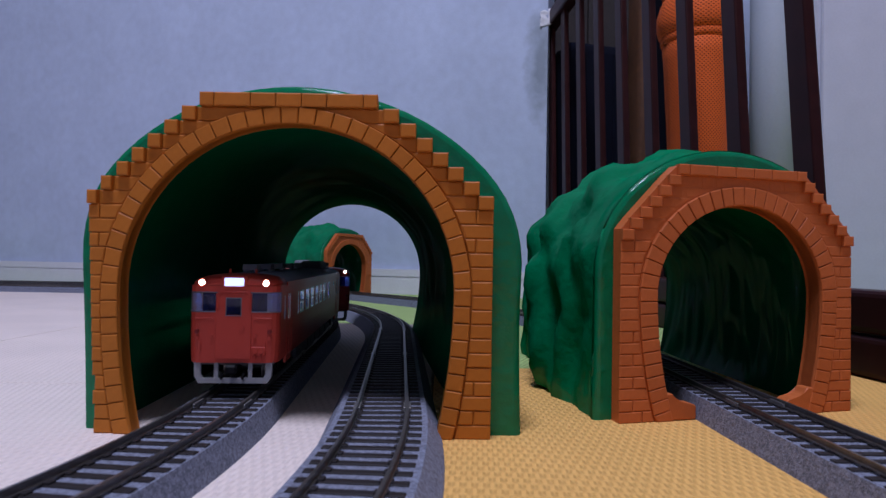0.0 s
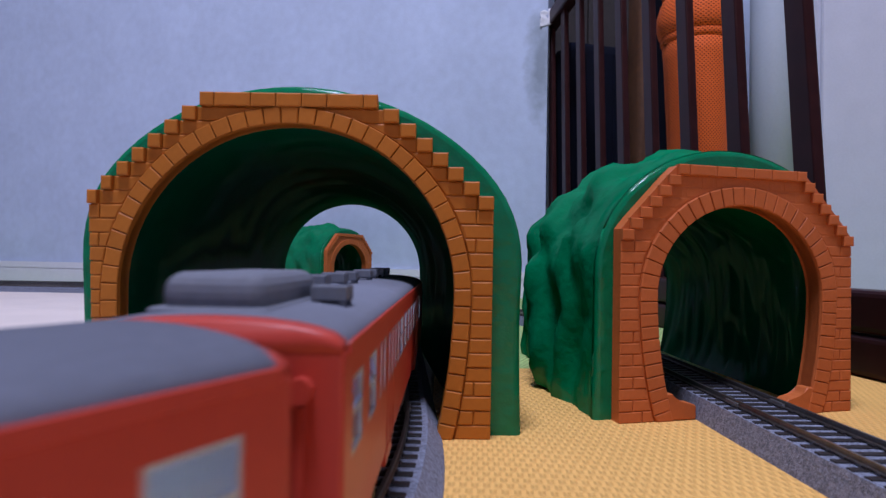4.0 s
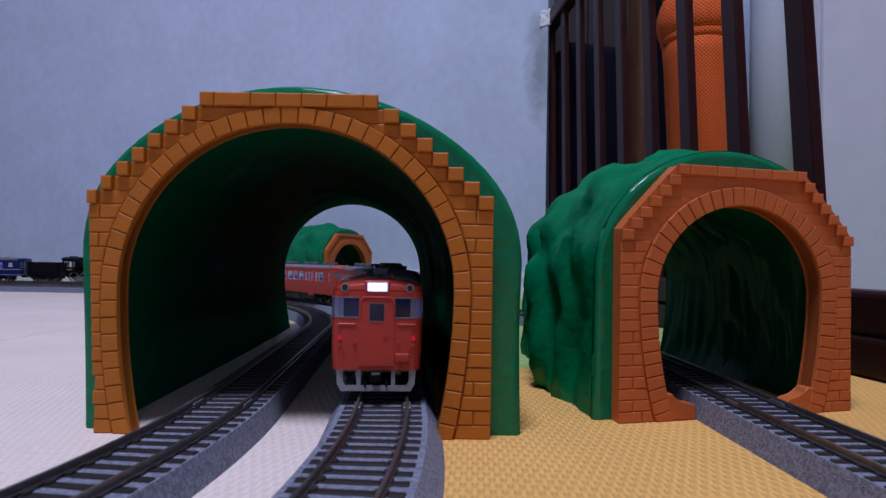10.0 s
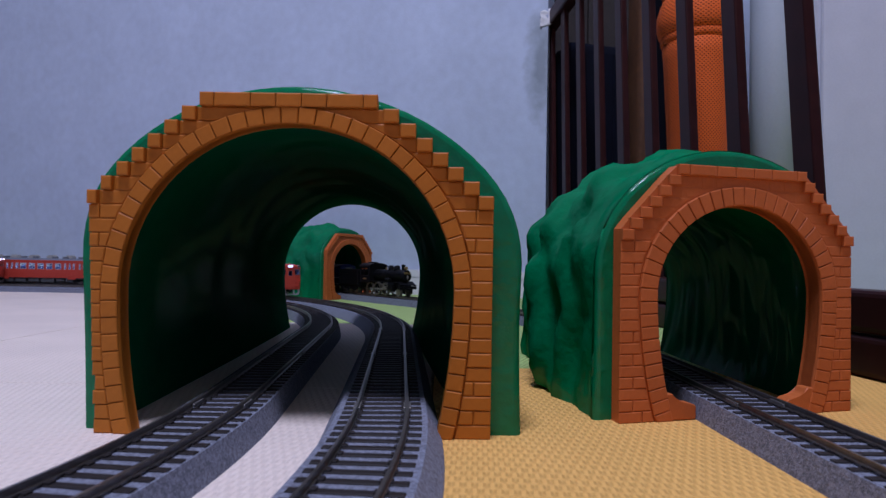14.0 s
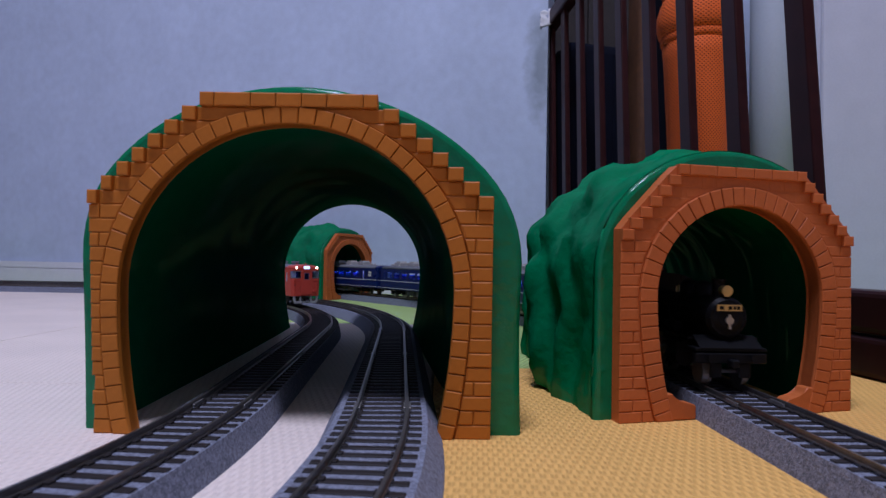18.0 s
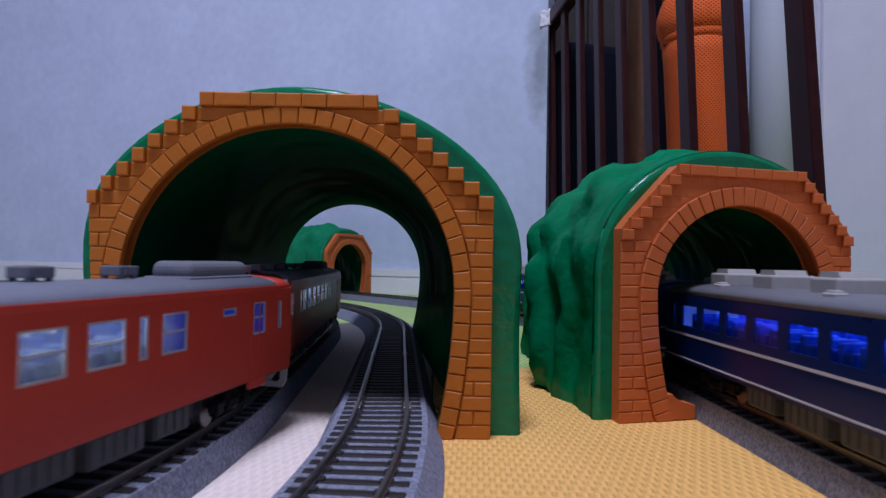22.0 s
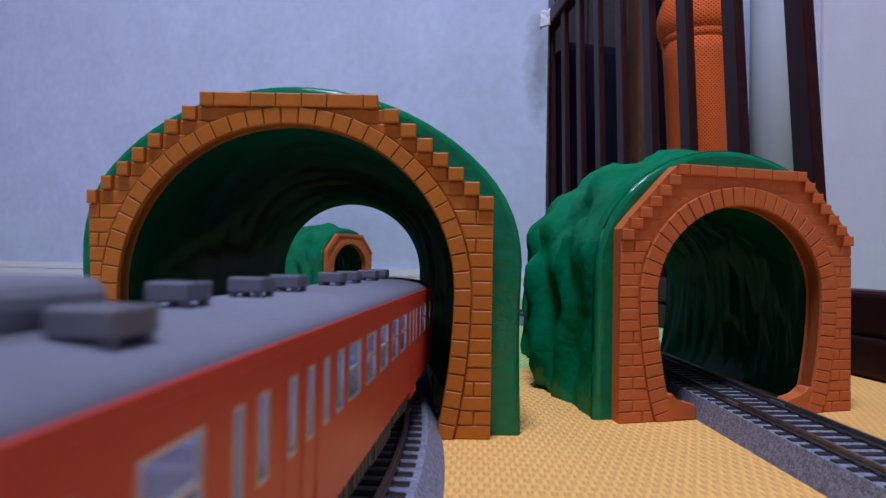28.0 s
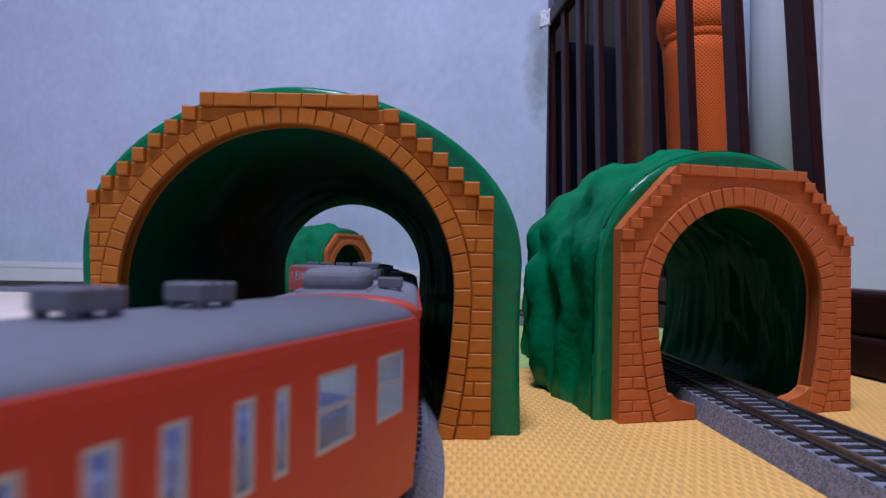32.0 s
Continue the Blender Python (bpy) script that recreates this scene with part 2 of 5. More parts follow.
M_HEADLAMP = material("lit_headlamp", (0.9, 0.9, 0.9), 0.3, vary=0, emit=(1.0, 0.93, 0.86), power=9.0)
M_DARKLAMP = material("unlit_lamp", (0.03, 0.03, 0.035), 0.15, vary=0)
M_SIGN = material("lit_sign", (0.9, 0.9, 0.9), 0.3, vary=0, emit=(0.36, 0.46, 1.0), power=1.9)
M_TAIL = material("lit_tail_lamp", (0.5, 0.02, 0.02), 0.3, vary=0, emit=(1.0, 0.03, 0.05), power=0.2)
M_TAILOFF = material("unlit_tail_lamp", (0.20, 0.02, 0.02), 0.3, vary=0)
M_LINE = material("pale_line_paint", (0.50, 0.50, 0.52), 0.5, vary=0.05)
M_PLATE = material("cream_sign_plate", (0.60, 0.57, 0.47), 0.6, vary=0.1)
M_BRASS = material("brass", (0.50, 0.36, 0.16), 0.35, metal=0.9, vary=0.15)
M_ROD = material("pale_steel_rod", (0.36, 0.33, 0.30), 0.4, metal=0.8, vary=0.1)
M_COAL = material("coal", (0.006, 0.006, 0.007), 0.45, spec=0.1, vary=0.3, scale=700, bump=0.6, bump_scale=500)
M_ACBOX = material("beige_grey_unit", (0.36, 0.35, 0.33), 0.6, vary=0.08, scale=500)
M_BAMBOO = material("brown_leather", (0.085, 0.036, 0.016), 0.6, vary=0.25, scale=100)
M_NAVY_CAB = material("dark_blue_cab_lining", (0.010, 0.012, 0.050), 0.6, vary=0.1)
M_NAVY = material("navy_cloth", (0.003, 0.004, 0.010), 0.9, vary=0.3, scale=200, spec=0.1)
M_CARD = material("grey_cardboard", (0.036, 0.030, 0.028), 0.85, vary=0.15, scale=120)
M_CURTAIN = material("pale_blue_grey_plastic", (0.42, 0.48, 0.54), 0.5, vary=0.04, blotch=6)
M_CLOTH = material("white_thin_cloth", (0.72, 0.72, 0.74), 0.9, vary=0.06)

# ---------------------------------------------------------------- track lines (millimetres, seen from above)
def fillet(points, step=4.0):
    """A smooth line through corners (x, y, radius): straights and arcs, sampled at even steps."""
    out = [Vector(points[0][:2])]
    for a, b, c in zip(points, points[1:], points[2:]):
        p, v, q, r = Vector(a[:2]), Vector(b[:2]), Vector(c[:2]), b[2]
        d1, d2 = (v - p).normalized(), (q - v).normalized()
        turn = d1.angle_signed(d2)          # clockwise positive
        t = r * math.tan(abs(turn) / 2)
        n = max(2, int(abs(turn) * r / step))
        side = -1 if turn > 0 else 1
        normal = Vector((-d1.y, d1.x)) * side
        centre = v - d1 * t + normal * r
        for k in range(n + 1):
            ang = -turn * k / n
            w = -normal * r
            out.append(centre + Vector((w.x * math.cos(ang) - w.y * math.sin(ang), w.x * math.sin(ang) + w.y * math.cos(ang))))
    out.append(Vector(points[-1][:2]))
    dense = np.array([(v.x, v.y) for v in out])
    keep = np.r_[True, np.hypot(*np.diff(dense, axis=0).T) > 1e-6]
    dense = dense[keep]
    s = np.r_[0, np.cumsum(np.hypot(*np.diff(dense, axis=0).T))]
    u = np.arange(0, s[-1], step)
    return np.stack([np.interp(u, s, dense[:, 0]), np.interp(u, s, dense[:, 1])], 1)


class Line:
    """A track's centre line with its running length."""
    def __init__(self, pts):
        self.p = pts
        self.s = np.r_[0, np.cumsum(np.hypot(*np.diff(pts, axis=0).T))]
        self.length = self.s[-1]

    def at(self, s):
        s = np.asarray(s, float)
        return np.stack([np.interp(s, self.s, self.p[:, 0]), np.interp(s, self.s, self.p[:, 1])], -1)

    def heading(self, s):
        d = self.at(np.asarray(s) + 2.0) - self.at(np.asarray(s) - 2.0)
        return np.arctan2(d[..., 1], d[..., 0])

    def near(self, x, y):
        return float(self.s[np.argmin(np.hypot(self.p[:, 0] - x, self.p[:, 1] - y))])

    def shifted(self, off, keep_length=False):
        d = np.gradient(self.p, axis=0)
        d /= np.hypot(d[:, 0], d[:, 1])[:, None]
        out = Line(self.p + np.stack([-d[:, 1], d[:, 0]], 1) * off)
        if keep_length:
            out.s, out.length = self.s, self.length
        return out


# the inner loop runs clockwise from the wall side, through the wide tunnel, past the camera and round again
def loop(near_y):
    """Corners of the two-track oval; near_y sets where the bend beside the camera begins."""
    return [(-1040, 400, 0), (-1057, 1045, 290), (-472, 1045, 260), (-104.5, 636.8, 490), (-44.5 - 0.0664 * (near_y + 267), near_y, 489),
            (-1022, near_y - 65, 478), (-1040, 400, 0)]


LINE_A = Line(fillet(loop(-243)))
LINE_B = Line(fillet(loop(-267))).shifted(56.5)
LINE_C = Line(fillet([(-900, -620, 0), (-1330, -620, 380), (-1330, 1178, 400), (-296, 1178, 400), (109.5, 681, 560), (131, -240, 400),
                      (-100, -620, 300), (-900, -620, 0)]))

# ---------------------------------------------------------------- room
WALL_P, WALL_D = Vector((-87, 1172)), Vector((-0.959, 0.283))      # a point on the papered wall and its run to the west


def slab(name, corners, z0, z1, mat, label, category):
    bm = bmesh.new()
    prism(bm, corners, z0, z1, "z")
    ob = part(name, bm, mat)
    return tagged(ob, label, category, kind="structure")


def wall_point(d, back=0.0):
    n = Vector((-WALL_D.y, WALL_D.x)) * -1
    p = WALL_P + WALL_D * d + n * back
    return (p.x, p.y)


def build_room():
    w0, w1 = wall_point(-276), wall_point(2600)
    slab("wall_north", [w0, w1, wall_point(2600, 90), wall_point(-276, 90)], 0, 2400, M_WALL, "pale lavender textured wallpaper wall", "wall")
    bm = bmesh.new()
    prism(bm, [wall_point(-263, -9), wall_point(2598, -9), wall_point(2598, -0.5), wall_point(-263, -0.5)], 0, 31, "z")
    prism(bm, [wall_point(-263, -6.5), wall_point(2598, -6.5), wall_point(2598, -0.5), wall_point(-263, -0.5)], 31, 33, "z")
    prism(bm, [wall_point(-263, -9), wall_point(2598, -9), wall_point(2598, -0.5), wall_point(-263, -0.5)], 33, 46, "z")
    tagged(part("baseboard", bm, M_TRIM), "white grooved baseboard along the papered wall", "baseboard", kind="structure")
    slab("floor", [(-2700, -2600), (1900, -2600), (1900, 2100), (-2700, 2100)], -60, -10, M_FLOORING, "brown wood flooring under the foam mats", "floor")
    slab("ceiling", [(-2700, -2600), (1900, -2600), (1900, 2100), (-2700, 2100)], 2400, 2480, M_CEIL, "plain white ceiling", "ceiling")
    slab("wall_west", [(-2700, -2600), (-2600, -2600), (-2600, 2100), (-2700, 2100)], 0, 2400, M_WALL, "pale lavender wallpaper wall", "wall")
    slab("wall_south", [(-2600, -2600), (1800, -2600), (1800, -2500), (-2600, -2500)], 0, 2400, M_WALL, "pale lavender wallpaper wall", "wall")
    slab("wall_east", [(1800, -2600), (1900, -2600), (1900, 2100), (1800, 2100)], 0, 2400, M_WALL, "pale lavender wallpaper wall", "wall")
    slab("wall_alcove", [(180, 1262), (1800, 1262), (1800, 1350), (180, 1350)], 0, 2400, M_WALL, "pale lavender wallpaper wall", "wall")


build_room()


# ---------------------------------------------------------------- foam mats
def build_mats():
    size = 310.0
    for i in range(-6, 5):
        for j in range(-6, 5):
            x0 = -4 + i * size
            y0 = (61 if i >= 0 else 304 if i == -1 else 95) + j * size
            if i >= 0:
                mat = M_YELLOW if j <= 0 else M_GREEN_MAT
            elif i == -1:
                mat = M_PINK if j <= 0 else M_GREEN_MAT
            else:
                mat = M_PINK if j <= 3 else M_GREEN_MAT
            if y0 > 1500 or x0 < -2300 or x0 > 1400:
                continue
            bm = bmesh.new()
            box(bm, x0 + 0.4, x0 + size - 0.4, y0 + 0.4, y0 + size - 0.4, -10, 0, 0.8)
            word = {M_PINK: "pale pink", M_YELLOW: "yellow-orange", M_GREEN_MAT: "light green"}[mat]
            tagged(part("foam_mat", bm, mat), word + " woven-textured foam floor mat", "mat", "foam mats on the floor")


build_mats()


# ---------------------------------------------------------------- tunnels
def arch(half, top, foot, n=36, z_mid=None):
    """Points of a horseshoe opening, from the left foot over the crown to the right foot."""
    zc = top - half if z_mid is None else z_mid
    side = [(half - (half - foot) * ((zc - zc * k / 7) / zc) ** 2, zc * k / 7) for k in range(7)]
    crown = [(half * math.cos(math.pi - math.pi * k / n), zc + (top - zc) * math.sin(math.pi * k / n)) for k in range(n + 1)]
    return [(-x, z) for x, z in side] + crown + side[::-1]


def hill_shell(parent, inner, outer, length, shear, rough, seed, bulge, folds, n_len=56, crag=0.35, swell=0.0, mouth=None, relief=1.8):
    """The green mountain: a folded outer skin over a plain bore, open at both ends."""
    bm = bmesh.new()
    loops_o, loops_i = [], []
    top = max(z for _, z in outer)
    m = len(outer)
    for k in range(n_len + 1):
        u = k / n_len
        y, sx = length * u, shear * u
        grow = min(1.0, u * 4.0)
        lo = []
        for i, (x, z) in enumerate(outer):
            q = Vector((x + sx, y * 0.9, z)) + Vector((17.0, 5.0, 9.0)) * seed
            big = noise.noise(q / 46.0)
            ridge = 2.6 * abs(noise.noise(q / 26.0 + Vector((2.2, 7.1, 0.4)))) - 0.6
            fine = noise.noise(q / 15.0) * 0.5 + noise.noise(q / 7.5) * 0.22
            gully = 2.4 * abs(noise.noise((0.4 * i / m + seed, u * folds, 7.7))) - 0.7 if z < top * 0.62 else 0.0
            d = rough * grow * (0.8 * big + crag * (0.34 * ridge + 0.8 * fine) + 0.45 * gully) + bulge * math.sin(math.pi * min(1.0, u * 1.25)) * grow
            l = max(1e-6, math.hypot(x, z - top * 0.42))
            zz = z + d * (z - top * 0.42) / l
            side = swell * min(1.0, u * 2.2) * max(0.0, -x / l) if swell else 0.0
            lo.append((x + sx + d * x / l - side, y, 0.0 if i in (0, m - 1) else max(0.4, zz)))
        loops_o.append(lo)
        blend = (1 - u) ** 1.5
        loops_i.append([(x + (xm - x) * blend + sx, y, z + (zm - z) * blend) for (x, z), (xm, zm) in zip(inner, mouth or inner)])
    # the front edge is rounded off
    def eased(lp, y, inset):
        return [(x * (1 - inset / max(20.0, math.hypot(x, z))), y, z * (1 - inset / max(20.0, math.hypot(x, z)))) for x, _, z in lp]
    loops_o[0:1] = [eased(loops_o[0], 0.0, 2.6), eased(loops_o[0], 0.35, 1.4), eased(loops_o[0], 1.2, 0.5), eased(loops_o[0], 2.6, 0.0)]
    a = rings(bm, loops_o, closed=False)
    for va, vb in ((a[0], loops_i[0]), (a[-1], loops_i[-1])):
        lip, rim = [bm.verts.new(c) for c in vb], [bm.verts.new(v.co) for v in va]
        for i in range(m - 1):
            bm.faces.new((rim[i], rim[i + 1], lip[i + 1], lip[i]))
    part("hill", bm, M_HILL, parent, smooth=True)
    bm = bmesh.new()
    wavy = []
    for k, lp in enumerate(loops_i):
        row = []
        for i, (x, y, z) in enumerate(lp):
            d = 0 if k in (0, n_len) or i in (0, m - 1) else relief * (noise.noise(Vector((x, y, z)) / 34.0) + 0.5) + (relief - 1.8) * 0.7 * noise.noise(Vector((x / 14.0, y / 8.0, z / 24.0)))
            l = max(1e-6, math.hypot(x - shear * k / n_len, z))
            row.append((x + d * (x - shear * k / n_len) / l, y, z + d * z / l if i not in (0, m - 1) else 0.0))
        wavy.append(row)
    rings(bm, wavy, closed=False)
    part("bore", bm, M_BORE, parent, "glossy green bore, its colour darkened for the shade inside", smooth=True)


def brick_mesh(poly, back, front, chamfer=0.4):
    """One moulded brick: a polygon in the portal's plane, raised towards the viewer with eased edges."""
    cx, cz = sum(p[0] for p in poly) / len(poly), sum(p[1] for p in poly) / len(poly)
    wide = max(0.1, min(max(p[0] for p in poly) - min(p[0] for p in poly), max(p[1] for p in poly) - min(p[1] for p in poly)))
    k = max(0.3, 1 - 2 * chamfer / wide)
    rows = [[(x - cx, back, z - cz) for x, z in poly], [(x - cx, front + chamfer * 0.7, z - cz) for x, z in poly],
            [((x - cx) * k, front, (z - cz) * k) for x, z in poly]]
    bm = bmesh.new()
    rings(bm, rows)
    return bm, cx, cz


def portal(parent, inner, ring_t, vous, outer_rows, row_h, mat, front=-6.0, feet=0.0, slanted=False, left_rows=None):
    """A brick portal round an opening: backing plate, arch stones and coursed bricks with stepped shoulders."""
    rows_n = len(outer_rows)
    def ring_outline(t):
        out = []
        for i, (x, z) in enumerate(inner):
            a, b = inner[max(0, i - 1)], inner[min(len(inner) - 1, i + 1)]
            d = Vector((b[0] - a[0], b[1] - a[1])).normalized()
            out.append((x - d.y * t, z + d.x * t))
        return out
    outer_ring = ring_outline(ring_t)
    crown = max(z for _, z in outer_ring)

    def ring_x(z):
        if z >= crown:
            return 0.0
        half = [(abs(x), zz) for x, zz in outer_ring[len(outer_ring) // 2:]]
        half.sort(key=lambda p: p[1])
        return float(np.interp(z, [p[1] for p in half], [p[0] for p in half]))
    lefts = left_rows or outer_rows
    outline, far = [], []
    for k, w in enumerate(outer_rows):
        outline += [(w, k * row_h), (w, (k + 1) * row_h)]
        far += [(0.5 - lefts[k], k * row_h), (0.5 - lefts[k], (k + 1) * row_h)]
    if slanted:         # a plain sloping plate behind the proud shoulder bricks
        outline = [(outer_rows[0], 0.0)] + [(w, (k + 1) * row_h) for k, w in enumerate(outer_rows) if k + 1 == rows_n or outer_rows[k + 1] < w - 0.5]
    outline = [(x - 0.5, z) for x, z in outline]
    outline[-1] = (outline[-1][0], outline[-1][1] - 0.5)
    outline[-2] = (outline[-2][0], outline[-2][1])
    bm = bmesh.new()
    far = [(-x, z) for x, z in outline] if slanted else far[:-1] + [(far[-1][0], far[-1][1] - 0.5)]
    prism(bm, outline + far[::-1] + inner, front + (0.55 if slanted else 1.1), -0.4)
    part("portal_backing", bm, mat, parent)
    count = 0

    def lay(poly, proud):
        nonlocal count
        bm, cx, cz = brick_mesh(poly, front + 1.6, front + proud)
        part("brick", bm, mat, parent, at=mm_pose(cx, 0, cz))
        count += 1
    # arch stones
    pts = [Vector(p) for p in inner]
    run = np.r_[0, np.cumsum([(b - a).length for a, b in zip(pts, pts[1:])])]
    n = int(run[-1] / vous)
    mid_pts = [Vector(p) for p in outer_ring]

    def at(lst, s):
        i = min(len(run) - 2, max(0, int(np.searchsorted(run, s)) - 1))
        f = (s - run[i]) / max(1e-6, run[i + 1] - run[i])
        return lst[i].lerp(lst[i + 1], f)
    for k in range(n):
        s0, s1 = run[-1] * k / n + 0.16, run[-1] * (k + 1) / n - 0.16
        a, b, c, d = at(pts, s0), at(pts, s1), at(mid_pts, s1), at(mid_pts, s0)
        a, b = a.lerp(d, 0.03), b.lerp(c, 0.03)
        lay([(v.x, max(0.05, v.y)) for v in (a, b, c, d)], random.uniform(-0.95, -0.75) if not slanted else -0.75)
    # bevelled inner reveal of the arch
    bm = bmesh.new()
    lip = ring_outline(ring_t * 0.05)
    rings(bm, [[(x, front - 0.1, max(0, z)) for x, z in lip], [(x, front + 0.5, z) for x, z in inner], [(x, 1.0, z) for x, z in inner]], closed=False)
    part("arch_reveal", bm, mat, parent, smooth=True)
    # courses
    rows = len(outer_rows)
    for k, w in enumerate(outer_rows):
        z0, z1 = k * row_h + 0.14, (k + 1) * row_h - 0.14
        r0, r1 = ring_x(z0) + 0.35, ring_x(z1) + 0.35
        if r0 < 1 and r1 < 1:
            r0 = r1 = 0.0
        stepped = k and outer_rows[min(rows - 1, k + 1)] < w - 0.5 or (k and w < outer_rows[k - 1] - 0.5)
        if k == rows - 1:
            xs = list(np.linspace(-lefts[k], w, 8))
            xs[1], xs[-2] = -lefts[k] + 5.2, w - 5.2
            for a, b in zip(xs, xs[1:]):
                lay([(a + 0.15, z0), (b - 0.15, z0), (b - 0.15, z1), (a + 0.15, z1)], -1.3)
            continue
        x_in = max(min(r0, r1), 0.0)
        cuts = [w]
        first = 5.6 if stepped else (6.2 if k % 2 else 10.4)
        x = w - first
        while x > max(r0, r1) + 2.6:
            cuts.append(x)
            x -= 10.2 if (len(cuts) + k) % 2 else 6.6
        cuts.append(None)
        for j, (b, a) in enumerate(zip(cuts, cuts[1:])):
            a0, a1 = (r0, r1) if a is None else (a, a)
            if b - max(a0, a1) < 0.5:
                continue
            pr = (-1.3 if j == 0 else 0.45) if stepped else random.uniform(-0.2, 0.05)
            for sgn in (-1, 1):
                slim = w - lefts[k] if sgn < 0 and j == 0 else 0.0
                if a is not None and sgn < 0 and w - lefts[k] > 0.1:
                    slim = w - lefts[k] if j == 0 else 0.0
                poly = [(a0 + 0.15, z0), (b - 0.15 - slim, z0), (b - 0.15 - slim, z1), (a1 + 0.15, z1)]
                if poly[1][0] - max(a0, a1) < 1.2:
                    continue
                poly = [(sgn * x, z) for x, z in poly]
                lay(poly if sgn > 0 else poly[::-1], pr)
    if feet:
        for sgn in (-1, 1):
            e = inner[-1][0]
            xs = [(e + 6, 0.3), (feet, 0.3), (feet, 5.5), (feet + 1.6, 6.6), (e - 3.5, 7.0), (e - 1.0, 8.4), (e + 0.6, 11.0), (e + 6, 11.0)]
            bm = bmesh.new()
            prism(bm, [(sgn * x, z) for x, z in (xs if sgn > 0 else xs[::-1])], front - 0.4, front + 6)
            bmesh.ops.bevel(bm, geom=list(bm.edges), offset=0.5, segments=1, affect="EDGES")
            part("portal_foot", bm, mat, parent)


def wide_tunnel():
    t = empty("toy_tunnel", mm_pose(-54.7, 226, 0))
    tagged(t, "wide green plastic mountain tunnel with orange-brown brick portal", "toy tunnel", "toy tunnels")
    outer = [(x * (1.035 + 0.035 * math.exp(-((z - 88) / 26) ** 2) if x > 0 else 0.905 + 0.045 * min(1.0, z / 60) + 0.055 * min(1.0, max(0.0, (z - 60) / 30))), z) for x, z in arch(80, 125, 81, z_mid=56)]
    hill_shell(t, arch(61, 112, 55, z_mid=51), outer, 342, -27, 7.0, 1.3, 6.0, 8.0, 84, 0.6, mouth=arch(65.5, 113, 66, z_mid=51))
    rows = [72.4] * 17 + [67.3, 61.6, 56.1, 50.5, 44.6, 38.5, 31.0]
    left = [66.4 + 4.0 * k / 16 for k in range(17)] + [65.6, 60.2, 55.0, 49.6, 43.9, 37.9, 31.8]
    portal(t, arch(58.8, 109.6, 53.2, z_mid=51), 5.9, 5.75, rows, 120.3 / len(rows), M_BRICK_A, left_rows=left)
    return t


def narrow_tunnel():
    t = empty("toy_tunnel")
    tagged(t, "narrow green plastic mountain tunnel with red-brown brick portal", "toy tunnel", "toy tunnels")
    outer = arch(63.5, 111.5, 64, z_mid=58)
    hill_shell(t, arch(41, 88, 36, z_mid=48), outer, 176, 50, 8.6, 4.6, 8.0, 8.0, 110, 1.4, 6.5, mouth=arch(44, 90, 44, z_mid=50), relief=4.2)
    rows = [56.9] * 17 + [53.2, 48.9, 44.6, 40.3, 36.0, 31.6]
    portal(t, arch(40.2, 87, 32.5, z_mid=50), 8.0, 4.75, rows, 103 / len(rows), M_BRICK_B, feet=22.0, slanted=True, front=-6.8)
    return t


wide_tunnel()
TUNNEL = narrow_tunnel()
TUNNEL.matrix_basis = mm_pose(122.6, 266.5, 0, 0, 0, 15.2)
copy_thing(TUNNEL, mm_pose(-153, 1003, 0, 0, 0, 60))


# ---------------------------------------------------------------- tracks
BED = [(-21, 0.0), (-20.6, 1.0), (-15.6, 9.0), (15.6, 9.0), (20.6, 1.0), (21, 0.0)]
BED_SLIM = [(-16.2, 0.0), (-16.0, 1.0), (-14.4, 9.0), (14.4, 9.0), (16.0, 1.0), (16.2, 0.0)]
RAIL_PROFILE = [(-0.75, 9.6), (0.75, 9.6), (0.75, 10.1), (0.25, 10.3), (0.25, 11.2), (0.45, 11.4), (0.45, 12), (-0.45, 12), (-0.45, 11.4), (-0.25, 11.2), (-0.25, 10.3), (-0.75, 10.1)]


def ribbon(line, s0, s1, profile, step=7.0):
    n = max(2, int((s1 - s0) / step))
    loops = []
    for k in range(n + 1):
        s = s0 + (s1 - s0) * k / n
        p, h = line.at(s), line.heading(s)
        nx, ny = math.sin(h), -math.cos(h)
        loops.append([(p[0] + nx * a, p[1] + ny * a, z) for a, z in profile])
    return loops


def sleeper_bmesh():
    bm = bmesh.new()
    box(bm, -1.5, 1.5, -13.8, 13.8, 8.6, 9.45, 0.2)
    for y in (-8.25, 8.25):
        box(bm, -1.2, 1.2, y - 1.7, y + 1.7, 9.4, 10.0, 0.1)
    return bm


SLEEPER_MESH = mesh_of("sleeper", sleeper_bmesh(), M_SLEEPER)
_bm = bmesh.new()
for _s in (-1, 1):
    box(_bm, -4.6, 4.6, _s * 0.9 - 0.35, _s * 0.9 + 0.35, 9.7, 11.3, 0.12)
JOINER_MESH = mesh_of("rail_joiner", _bm, M_JOINER)


